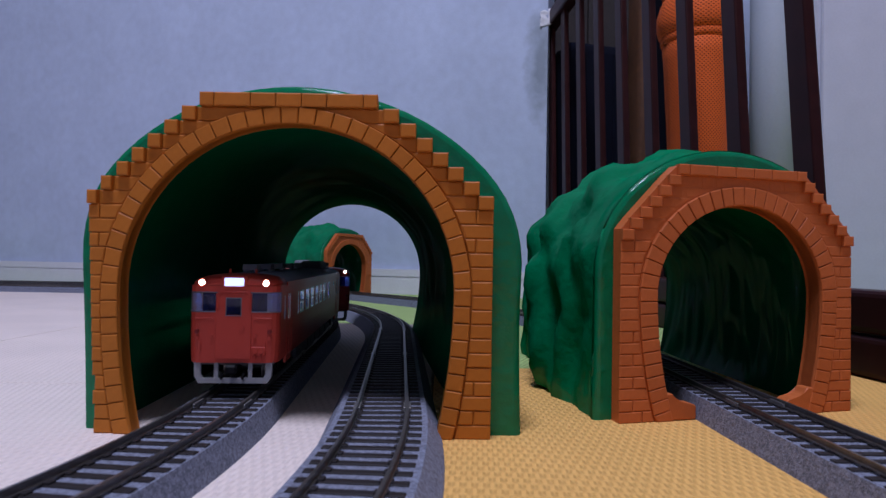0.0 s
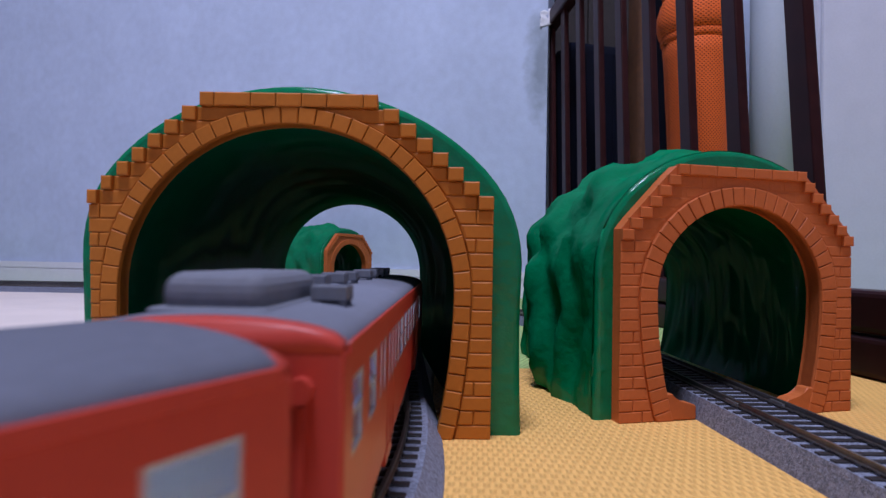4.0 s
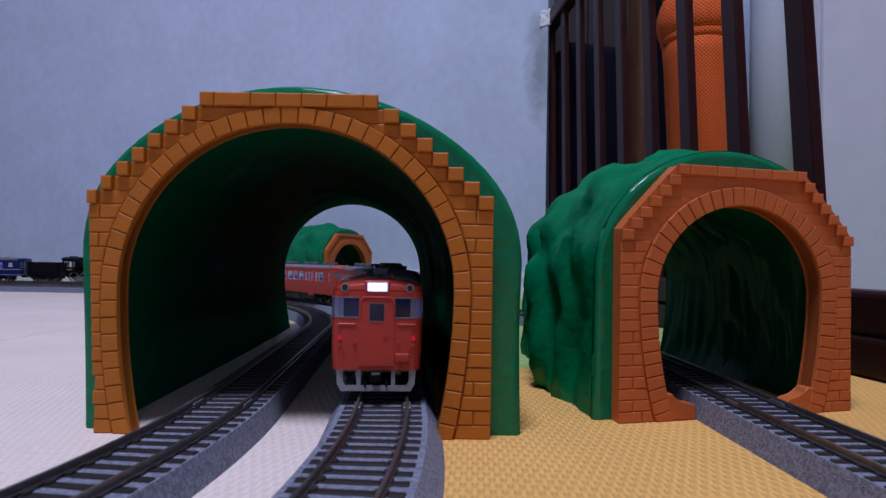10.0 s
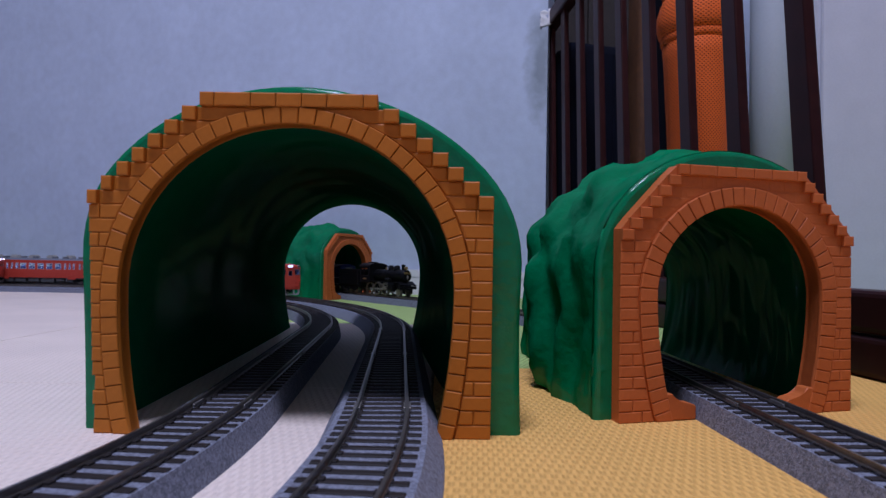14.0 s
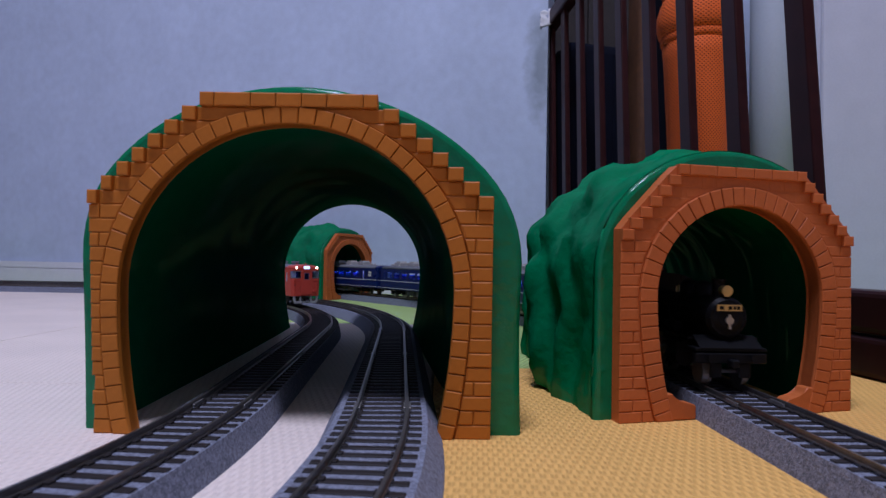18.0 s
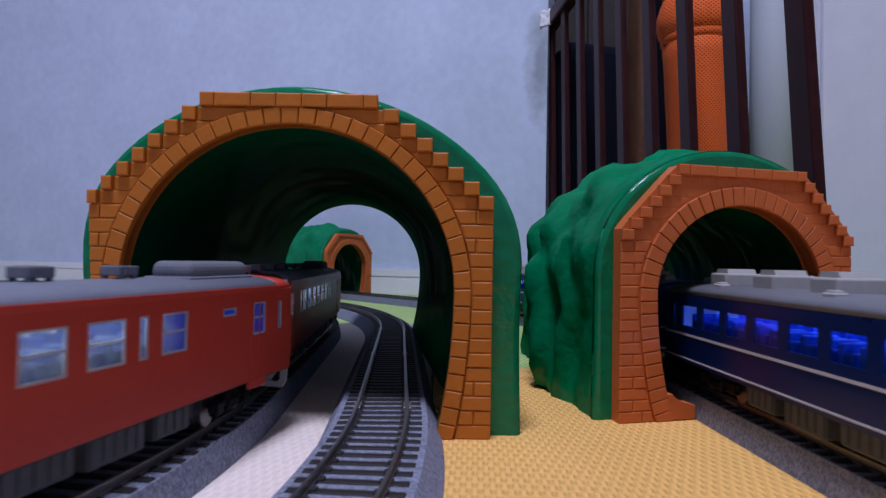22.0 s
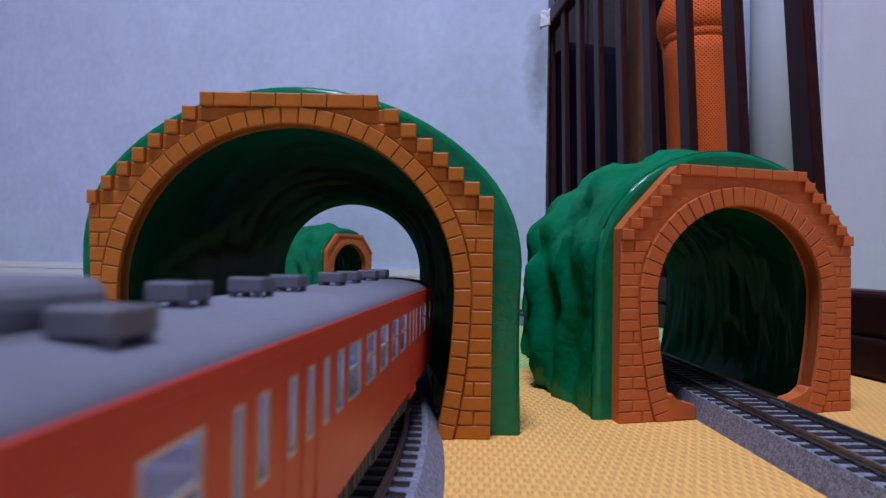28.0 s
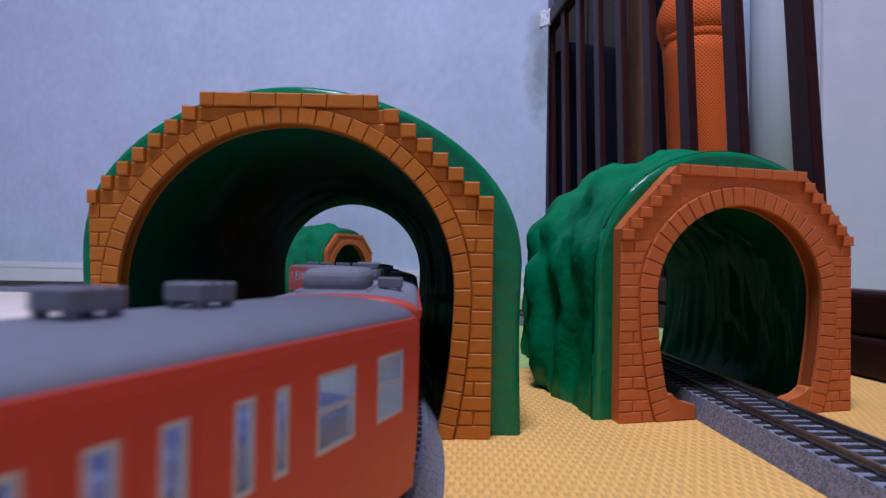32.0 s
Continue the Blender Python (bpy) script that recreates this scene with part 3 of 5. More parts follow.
def build_track(line, s_joint, piece, label, group, bed=BED, name="track_section"):
    cuts = [0.0] + list(np.arange(s_joint % piece, line.length, piece)) + [line.length]
    cuts = [c for i, c in enumerate(cuts) if i == 0 or c - cuts[i - 1] > 2]
    for s, e in zip(cuts, cuts[1:]):
        mid = line.at((s + e) / 2)
        t = empty(name, mm_pose(mid[0], mid[1], 0))
        tagged(t, label, "track", group)
        for part_name, off, prof, mat in (("roadbed", 0, bed, M_BALLAST), ("rail", -8.7, RAIL_PROFILE, M_RAIL), ("rail", 8.7, RAIL_PROFILE, M_RAIL)):
            bm = bmesh.new()
            rings(bm, ribbon(line, s, e - 0.2, [(a + off, z) for a, z in prof]))
            bmesh.ops.translate(bm, vec=(-mid[0], -mid[1], 0), verts=bm.verts)
            part(part_name, bm, mat, t)
        n = max(1, round((e - s) / 7.0))
        near = mid[1] > 60 and mid[1] < 420 and abs(mid[0]) < 260
        joined = bmesh.new()
        for k in range(n):
            q = s + (e - s) * (k + 0.5) / n
            p, h = line.at(q), line.heading(q)
            m = mm_pose(p[0] - mid[0], p[1] - mid[1], 0, 0, 0, math.degrees(h))
            if near:
                part("sleeper", SLEEPER_MESH, None, t, at=m)
            else:
                vs = bmesh.ops.create_cube(joined, size=1.0)["verts"]
                for v in vs:
                    v.co = Vector((v.co.x * 3.0, v.co.y * 27.6, 9.0 + v.co.z * 0.9))
                bmesh.ops.transform(joined, matrix=Matrix.Translation((p[0] - mid[0], p[1] - mid[1], 0)) @ Matrix.Rotation(h, 4, "Z"), verts=vs)
        if near:
            joined.free()
        else:
            tagged(part("sleeper_strip", joined, M_SLEEPER, t), kind="stuff")
        if -400 < mid[1] < 700:
            p, h = line.at(s), line.heading(s + 3)
            for side in (-8.7, 8.7):
                part("rail_joiner", JOINER_MESH, None, t, "nickel rail joiner",
                     at=mm_pose(p[0] - mid[0] + side * math.sin(h), p[1] - mid[1] - side * math.cos(h), 0, 0, 0, math.degrees(h)))


build_track(LINE_A, LINE_A.near(-77, 222), 123, "grey ballasted model track piece of the inner loop on the mats", "inner track pieces", BED_SLIM)
build_track(LINE_B, LINE_B.near(-20.5, 223), 123, "grey ballasted model track piece of the middle loop on the mats", "middle track pieces")
build_track(LINE_C, LINE_C.near(114, 240), 186, "grey ballasted model track piece of the outermost line on the mats", "outermost track pieces", BED_SLIM)


# ---------------------------------------------------------------- fence and what stands behind it
def build_fence():
    t = empty("wooden_fence", mm_pose(189, 1065, 0))
    tagged(t, "dark brown slatted wooden child fence leaning back", "fence")
    lean = 0.115
    yaw = math.degrees(math.atan2(-82.3, 7.05))
    shear = Matrix(((1, 0, 0, 0), (0, 1, lean, 0), (0, 0, 1, 0), (0, 0, 0, 1)))
    turn = Matrix.Rotation(radians(yaw), 4, "Z")
    for k in range(9):
        bm = bmesh.new()
        box(bm, -11, 11, -4, 4, 40, 485, 1.6, turn, seg=2)
        bmesh.ops.transform(bm, matrix=shear, verts=bm.verts)
        part("slat", bm, M_FENCE, t, at=mm_pose(7.05 * k, -82.3 * k, 0))
    for name, z0, z1 in (("bottom_rail", 0, 24.3), ("bottom_rail", 25, 50), ("top_rail", 482, 510)):
        bm = bmesh.new()
        box(bm, -30, 960, -11, 11, z0, z1, 4, turn, seg=3)
        bmesh.ops.transform(bm, matrix=shear, verts=bm.verts)
        part(name, bm, M_FENCE, t)


build_fence()


def lathe(bm, profile, n=32, cx=0, cy=0):
    rings(bm, [[(cx + r * math.cos(2 * math.pi * i / n), cy + r * math.sin(2 * math.pi * i / n), z) for i in range(n)] for r, z in profile])


def mesh_fabric():
    m = M_MESH
    nt = m.node_tree
    b = nt.nodes["Principled BSDF"]
    co = nt.nodes.new("ShaderNodeTexCoord")
    mp = nt.nodes.new("ShaderNodeMapping")
    mp.inputs["Rotation"].default_value = (0, 0, radians(45))
    ck = nt.nodes.new("ShaderNodeTexVoronoi")
    ck.inputs["Scale"].default_value = 310.0
    ck.inputs["Randomness"].default_value = 0.0
    nt.links.new(co.outputs["UV"], ck.inputs["Vector"])
    rp = nt.nodes.new("ShaderNodeMapRange")
    rp.inputs["From Min"].default_value, rp.inputs["From Max"].default_value = 0.14, 0.34
    nt.links.new(ck.outputs["Distance"], rp.inputs["Value"])
    mix = nt.nodes.new("ShaderNodeMix")
    mix.data_type = "RGBA"
    mix.inputs["A"].default_value, mix.inputs["B"].default_value = (0.28, 0.030, 0.007, 1), (0.76, 0.130, 0.020, 1)
    nt.links.new(rp.outputs[0], mix.inputs["Factor"])
    nt.links.new(mix.outputs["Result"], b.inputs["Base Color"])
    bp = nt.nodes.new("ShaderNodeBump")
    bp.inputs["Strength"].default_value, bp.inputs["Distance"].default_value = 0.8, 0.001
    nt.links.new(rp.outputs[0], bp.inputs["Height"])
    nt.links.new(bp.outputs[0], b.inputs["Normal"])


mesh_fabric()


def build_behind_fence():
    t = empty("mesh_bag", mm_pose(323, 800, 0))
    tagged(t, "tall tapered orange mesh fabric bag with a rolled rim", "bag")
    for name, prof in (("sleeve", [(28, 0), (32, 120), (37.8, 240), (42.3, 325), (45, 352)]),
                       ("cuff", [(44, 353), (49, 358), (51.5, 368), (51, 382), (47, 395), (44, 402)]),
                       ("seam_band", [(44.6, 344), (46.4, 348), (46.6, 353), (44.6, 357)]),
                       ("hood", [(44, 400), (46, 430), (44, 500)])):
        bm = bmesh.new()
        lathe(bm, prof, 36)
        ob = part(name, bm, M_MESH, t, smooth=True)
        uv = ob.data.uv_layers.new(name="UVMap")
        for lp in ob.data.loops:
            c = ob.data.vertices[lp.vertex_index].co
            a = math.atan2(c.y, c.x)
            uv.data[lp.index].uv = ((a * 0.040 + c.z) * 0.7, (c.z - a * 0.040) * 0.7)
    bm = bmesh.new()
    lathe(bm, [(31, 0), (31, 420), (30, 900)], 36)
    tagged(part("blue_grey_post", bm, M_CURTAIN, at=mm_pose(481, 918, 0), smooth=True), "pale blue-grey round plastic post behind the fence", "post")
    c = empty("white_cupboard", mm_pose(582, 985, 0, 0, 0, -10))
    tagged(c, "pale white panelled cupboard behind the fence", "cupboard")
    bm = bmesh.new()
    box(bm, 0, 520, 0, 40, 0, 1500, 4)
    part("carcass", bm, M_CUPBOARD, c)
    for k in range(5):
        bm = bmesh.new()
        box(bm, 8 + 102 * k, 108 + 102 * k, -7, -0.4, 20, 1480, 2.5)
        part("door_panel", bm, M_CUPBOARD, c)
    c = empty("navy_bag", mm_pose(262, 1128, 0, 0, 0, 6))
    tagged(c, "slumped dark navy cloth bag behind the fence", "bag")
    bm = bmesh.new()
    box(bm, -62, 74, -38, 38, 0, 452, 22, seg=3)
    for v in bm.verts:
        v.co += Vector((noise.noise(v.co * 0.02) * 10, 0, noise.noise(v.co * 0.03 + Vector((3, 0, 0))) * 22))
    part("sack", bm, M_NAVY, c, smooth=True)
    for x in (-30, 34):
        bm = bmesh.new()
        box(bm, x - 7, x + 7, -43, -37, 60, 430, 2)
        part("strap", bm, M_NAVY, c)
    c = empty("leather_bolster", mm_pose(322, 1035, 0, -2, 1, 5))
    tagged(c, "upright brown leather bolster behind the fence", "bolster")
    bm = bmesh.new()
    box(bm, -15, 15, -30, 30, 0, 620, 12, seg=3)
    part("cushion", bm, M_BAMBOO, c, smooth=True)
    bm = bmesh.new()
    tube(bm, (-4, -31, 6), (-4, -31, 612), 2.0, 8)
    part("piping", bm, M_BAMBOO, c)
    for x, y, w, h, word in ((232, 1215, 74, 820, "tall grey cardboard box behind the fence"), (318, 1222, 92, 760, "wide grey cardboard box behind the fence")):
        bm = bmesh.new()
        box(bm, -w / 2, w / 2, -25, 25, 0, h, 1.0)
        tagged(part("cardboard_box", bm, M_CARD, at=mm_pose(x, y, 0)), word, "box")
    bm = bmesh.new()
    box(bm, -16, 16, -40, 40, 0, 640, 6, seg=2)
    tagged(part("black_panel", bm, M_NAVY, at=mm_pose(358, 985, 0, -3, 0, 3)), "black padded panel leaning behind the fence", "panel")
    # a wisp of white cloth on the rail's end
    bm = bmesh.new()
    grid = [[bm.verts.new((-14 + 4 * i + 3 * noise.noise((i * 0.7, j * 0.8, 1)), 5 * noise.noise((i * 0.5, j * 0.6, 4)), -3.6 * j - (6 - i) * 1.2)) for i in range(8)] for j in range(9)]
    for r0, r1 in zip(grid, grid[1:]):
        for i in range(7):
            bm.faces.new((r0[i], r0[i + 1], r1[i + 1], r1[i]))
    ob = part("white_cloth", bm, M_CLOTH, at=mm_pose(178, 1095, 512), smooth=True)
    ob.modifiers.new("thick", "SOLIDIFY").thickness = 0.001
    tagged(ob, "crumpled thin white cloth on the fence's rail", "cloth")


build_behind_fence()


# ---------------------------------------------------------------- rolling stock (x forward, z above the rail tops)
SINK = 0.7          # how far the bodies ride below their drawn height
RAILCAR_SCALE = 0.92        # the railcars are drawn at 1:80 and stand at 1:87, lengthwise and across


def body_plan(half_len, half_w, cuts, round_front, round_back, inset=0.0):
    """The body's outline seen from above, anticlockwise, with a corner at each window edge."""
    h, w = half_len - inset, half_w - inset
    pts = []

    def corner(x, y, r, a0):
        for k in range(5):
            a = radians(a0 + 90 * k / 4)
            pts.append((x + r[0] * math.cos(a), y + r[1] * math.sin(a)))
    rf, rb = round_front, round_back
    for y in (-w + rf[1] + 0.1, -7.0, 7.0, w - rf[1] - 0.1):
        pts.append((h, y))
    corner(h - rf[0], w - rf[1], rf, 0)
    for x in sorted((c for c in cuts), reverse=True):
        pts.append((x, w))
    corner(-h + rb[0], w - rb[1], rb, 90)
    for y in (w - rb[1] - 0.1, 7.0, -7.0, -w + rb[1] + 0.1):
        pts.append((-h, y))
    corner(-h + rb[0], -w + rb[1], rb, 180)
    for x in sorted(cuts):
        pts.append((x, -w))
    corner(h - rf[0], -w + rf[1], rf, 270)
    return pts


def body_shell(half_len, half_w, levels, windows, cab_front, cab_back, round_front, round_back, tuck):
    """A hollow body with real window openings. windows: (x0, x1, z0, z1); cabs: whether the ends have windscreens."""
    cuts = sorted({x for w in windows for x in w[:2]})
    out = body_plan(half_len, half_w, cuts, round_front, round_back)
    inn = body_plan(half_len, half_w, cuts, round_front, round_back, 1.0)
    n, bm = len(out), bmesh.new()

    def squeeze(z):
        return 1.0 - tuck * max(0.0, (levels[1] + 6 - z) / 12.0)
    grids = []
    for plan in (out, inn):
        grids.append([[bm.verts.new((x, y * squeeze(z), z)) for x, y in plan] for z in levels])

    def hole(i, k):
        x, y = (out[i][0] + out[(i + 1) % n][0]) / 2, (out[i][1] + out[(i + 1) % n][1]) / 2
        z = (levels[k] + levels[k + 1]) / 2
        if abs(y) > half_w - 0.3 and abs(x) < half_len - 4.9:
            return any(a < x < b and c < z < d for a, b, c, d in windows)
        for flag, sgn in ((cab_front, 1), (cab_back, -1)):
            if flag and x * sgn > half_len - 4.6:
                if 30.4 < z < 37.6 and abs(y) > 7.0:
                    return True
                if 29.0 < z < 35.5 and abs(y) < 2.9:
                    return True
        return False
    o, i_ = grids
    for k in range(len(levels) - 1):
        for i in range(n):
            j = (i + 1) % n
            if hole(i, k):
                for di, dk, e in ((-1, 0, ((i, k), (i, k + 1))), (1, 0, ((j, k), (j, k + 1))), (0, -1, ((i, k), (j, k))), (0, 1, ((i, k + 1), (j, k + 1)))):
                    kk = k + dk
                    if kk < 0 or kk >= len(levels) - 1 or not hole((i + di) % n, kk):
                        (a, ka), (b, kb) = e
                        bm.faces.new((o[ka][a], o[kb][b], i_[kb][b], i_[ka][a])).material_index = 0
                continue
            bm.faces.new((o[k][i], o[k][j], o[k + 1][j], o[k + 1][i]))
            bm.faces.new((i_[k][i], i_[k + 1][i], i_[k + 1][j], i_[k][j])).material_index = 1
    for i in range(n):
        j = (i + 1) % n
        bm.faces.new((o[0][i], i_[0][i], i_[0][j], o[0][j]))
        bm.faces.new((o[-1][i], o[-1][j], i_[-1][j], i_[-1][i]))
    return bm


def shell_mesh(name, bm, mats):
    me = bpy.data.meshes.new(name)
    bm.normal_update()
    bm.to_mesh(me)
    bm.free()
    me.transform(Matrix.Scale(MM, 4))
    for m in mats:
        me.materials.append(m)
    return me


def vault(w, z_eave, z_top, n=14, power=0.62):
    """Roof section from one eave to the other."""
    pts = []
    for k in range(n + 1):
        a = math.pi * k / n
        pts.append((w * math.cos(a), z_eave + (z_top - z_eave) * math.sin(a) ** power))
    return pts


def roof_mesh(sections):
    bm = bmesh.new()
    rings(bm, [[(x, y, z) for y, z in vault(w, ze, zt)] for x, w, ze, zt in sections])
    return bm


WINDOW_MESHES = {}


def window(parent, x, z0, z1, width, y, sash, frame_mat, pane_mat=None):
    """An aluminium window frame in a side opening, with its pane."""
    key = (round(width, 1), round(z1 - z0, 1), sash, frame_mat.name, pane_mat.name if pane_mat else "")
    h = z1 - z0
    if key not in WINDOW_MESHES:
        bm = bmesh.new()
        t = 0.55
        for a, b, c, d in ((-width / 2, width / 2, 0, t), (-width / 2, width / 2, h - t, h), (-width / 2, -width / 2 + t, t, h - t), (width / 2 - t, width / 2, t, h - t)):
            box(bm, a, b, -0.35, 0.35, c, d)
        if sash:
            box(bm, -width / 2 + t, width / 2 - t, -0.35, 0.35, h * 0.5, h * 0.5 + 0.6)
        g = bmesh.new()
        g.faces.new([g.verts.new((a, 0, b)) for a, b in ((-width / 2 + 0.3, 0.3), (width / 2 - 0.3, 0.3), (width / 2 - 0.3, h - 0.3), (-width / 2 + 0.3, h - 0.3))])
        WINDOW_MESHES[key] = (mesh_of("window", bm, frame_mat), mesh_of("pane", g, pane_mat or M_GLASS))
    f, g = WINDOW_MESHES[key]
    ob = part("window", f, None, parent, at=mm_pose(x, y, z0))
    pane = part("pane", g, None, ob)
    pane.visible_shadow = False


def wheelset(bm, x, r, mat=None):
    for s in (-1, 1):
        tube(bm, (x, s * 7.0, r), (x, s * 9.8, r), r, 18)
        tube(bm, (x, s * 6.6, r), (x, s * 7.2, r), r + 0.9, 18)
    tube(bm, (x, -7, r), (x, 7, r), 1.1, 8)


def bogie(parent, x, base=25.0, r=5.4):
    b = empty("bogie", mm_pose(x, 0, SINK))
    b.parent = parent
    for wx in (-base / 2, base / 2):
        bm = bmesh.new()
        wheelset(bm, wx, r)
        part("wheelset", bm, M_WHEEL, b, "dull metal wheelset")
    bm = bmesh.new()
    for s in (-1, 1):
        box(bm, -base / 2 - 4, base / 2 + 4, s * 12.2 - 1, s * 12.2 + 1, 4.6, 7.4, 0.5)
        for wx in (-base / 2, base / 2):
            box(bm, wx - 3, wx + 3, s * 12.8 - 1.6, s * 12.8 + 1.6, 3.4, 7.8, 0.6)
        box(bm, -5, 5, s * 12.4 - 1.6, s * 12.4 + 1.6, 3.0, 6.4, 0.6)
        for k in range(4):
            tube(bm, (-4.5 + 3 * k, s * 12.8, 5.0), (-4.5 + 3 * k, s * 12.8, 9.6), 0.9, 8)
    box(bm, -4, 4, -12, 12, 6, 9, 0.5)
    part("bogie_frame", bm, M_BLACK, b)
    return b


def roof_vent(parent, x, y=0.0, mat=None, z=44.6):
    bm = bmesh.new()
    box(bm, -3.9, 3.9, -3.2, 3.2, 0.9, 3.4, 0.3, seg=2)
    for a in (-1.3, 1.3):
        box(bm, a - 0.22, a + 0.22, -3.35, 3.35, 0.95, 3.5)
    for a in (-2.9, 2.9):
        for b in (-2.3, 2.3):
            box(bm, a - 0.7, a + 0.7, b - 0.6, b + 0.6, -0.8, 1.0)
    part("roof_vent", bm, mat or M_ROOFBOX, parent, at=mm_pose(x, y, z))


def underfloor(parent, layout, mat):
    for x0, x1, z0, depth in layout:
        bm = bmesh.new()
        for s in (-1, 1):
            box(bm, x0, x1, min(s * 15.5, s * (15.5 - depth)), max(s * 15.5, s * (15.5 - depth)), z0, 11.6, 0.6)
            for k in range(int((x1 - x0) / 4)):
                box(bm, x0 + 1 + 4 * k, x0 + 3.6 + 4 * k, min(s * 15.4, s * 15.9), max(s * 15.4, s * 15.9), z0 + 1.2, 10.4)
        part("underfloor_box", bm, mat, parent)


def seats(parent, x0, x1, mat):
    bm = bmesh.new()
    x = x0
    while x < x1:
        for s in (-1, 1):
            box(bm, x, x + 1.8, min(s * 4, s * 15.4), max(s * 4, s * 15.4), 18.8, 31.4, 0.5)
            box(bm, x + 1.9, x + 6.2, min(s * 4, s * 15.4), max(s * 4, s * 15.4), 18.8, 28.9, 0.5)
        x += 8.4
    tagged(part("seat_row", bm, mat, parent, "rows of bright blue seats"), kind="stuff")


def cab_end(parent, s, lit, half_len=129.0):
    """What the driving end carries: forehead, lamps, sign, door, windscreens, plough, coupler. s: +1 front, -1 rear."""
    turn = Matrix.Rotation(0 if s > 0 else math.pi, 4, "Z")

    def add(name, bm, mat, label="", smooth=False):
        bmesh.ops.transform(bm, matrix=turn, verts=bm.verts)
        return part(name, bm, mat, parent, label, smooth=smooth)
    h = half_len
    bm = roof_mesh([(h - 17, 18, 40.0, 44.75), (h - 10, 17.9, 40.0, 44.65), (h - 5, 17.6, 40.0, 44.3), (h - 2.2, 16.6, 40.0, 43.7), (h - 0.8, 15.2, 40.0, 43.0), (h, 13.6, 40.0, 42.2)])
    add("forehead", bm, M_RED, smooth=True)
    for y in (-12.8, 12.8):
        bm = bmesh.new()
        tube(bm, (h - 3, y, 41.3), (h + 0.5, y, 41.3), 1.6, 20)
        add("lamp_ring", bm, M_RED if lit == "head" else M_SKIRT)
        bm = bmesh.new()
        tube(bm, (h - 1, y, 41.3), (h + 0.75, y, 41.3), 1.15, 18)
        add("headlamp", bm, M_HEADLAMP if lit == "head" else M_DARKLAMP, "lit round headlamp" if lit == "head" else "unlit round headlamp")
    bm = bmesh.new()
    box(bm, h - 3, h + 0.35, -5.2, 5.2, 39.2, 43.9, 0.6)
    add("sign_box", bm, M_RED)
    bm = bmesh.new()
    box(bm, h - 1, h + 0.6, -3.9, 3.9, 40.0, 43.1, 0.25)
    add("destination_sign", bm, M_SIGN if lit else M_PLATE, "glowing bluish destination sign" if lit else "")
    # gangway door with hood
    bm = bmesh.new()
    rim = [(-7.1, 13.0), (7.1, 13.0), (7.1, 37.2), (-7.1, 37.2)]
    pane = [(-3.0, 28.8), (3.0, 28.8), (3.0, 35.6), (-3.0, 35.6)]
    rings(bm, [[(x, a, b) for a, b in lp] for x, lp in ((h - 0.3, pane), (h - 0.3, rim), (h + 0.3, rim), (h + 0.45, [(a * 0.97, b) for a, b in rim]), (h + 0.45, pane), (h - 0.3, pane))], caps=False)
    bmesh.ops.remove_doubles(bm, verts=bm.verts, dist=0.001)
    add("gangway_door", bm, M_RED)
    bm = bmesh.new()
    bow = [(-6.4, 31.0), (-6.4, 35.6), (-6.0, 36.9), (-5.0, 37.8), (5.0, 37.8), (6.0, 36.9), (6.4, 35.6), (6.4, 31.0)]
    rings(bm, [[(h + 0.2 + 0.75 * math.sin(q), a + 0.45 * math.cos(q) * (1 if a > 0 else -1), b + (0.45 * math.cos(q) if 36 < b else 0.0)) for q in (0.0, 0.8, 1.57, 2.4, 3.14)] for a, b in bow], closed=False)
    add("door_hood", bm, M_RED, smooth=True)
    bm = bmesh.new()
    for y0, y1, z0, z1 in ((-3.15, 3.15, 28.8, 29.15), (-3.15, 3.15, 35.4, 35.75), (-3.15, -2.8, 29.15, 35.4), (2.8, 3.15, 29.15, 35.4)):
        box(bm, h + 0.3, h + 0.65, y0, y1, z0, z1)
    add("door_window", bm, M_GASKET)
    bm = bmesh.new()
    bm.faces.new([bm.verts.new((h - 0.5, a, b)) for a, b in ((-3.2, 28.8), (3.2, 28.8), (3.2, 35.8), (-3.2, 35.8))])
    p = add("door_pane", bm, M_GLASS)
    p.visible_shadow = False
    # windscreens wrap round the corners
    for sg in (-1, 1):
        outer = [(h, sg * 6.9), (h, sg * 13.4), (h - 0.5, sg * 15.4), (h - 1.6, sg * 17.0), (h - 3.2, sg * 17.8), (h - 4.4, sg * 18.0)]
        for name, run, mat in (("windscreen", outer[:2], M_GLASS), ("corner_pane", outer[1:], M_GLASS_MILKY)):
            bm = bmesh.new()
            rows = [[bm.verts.new((x - 0.35, y * 0.985, z)) for x, y in run] for z in (30.2, 37.8)]
            for i in range(len(run) - 1):
                bm.faces.new((rows[0][i], rows[0][i + 1], rows[1][i + 1], rows[1][i]))
            p = add(name, bm, mat, "milky moulded corner pane" if name == "corner_pane" else "")
            p.visible_shadow = False
        bm = bmesh.new()
        for z in (30.2, 37.4):
            for (xa, ya), (xb, yb) in zip(outer, outer[1:]):
                tube(bm, (xa + 0.05, ya, z + 0.2), (xb + 0.05, yb, z + 0.2), 0.26, 6)
        for x, y in (outer[0], outer[-1]):
            tube(bm, (x + 0.05, y, 30.2), (x + 0.05, y, 37.8), 0.28, 6)
        add("windscreen_frame", bm, M_GASKET)
        bm = bmesh.new()
        tube(bm, (h - 1, sg * 14.5, 23.0), (h + 0.7, sg * 14.5, 23.0), 0.85, 12)
        add("tail_lamp", bm, M_TAIL if lit == "tail" else M_TAILOFF, "glowing red tail lamp" if lit == "tail" else "")
        bm = bmesh.new()
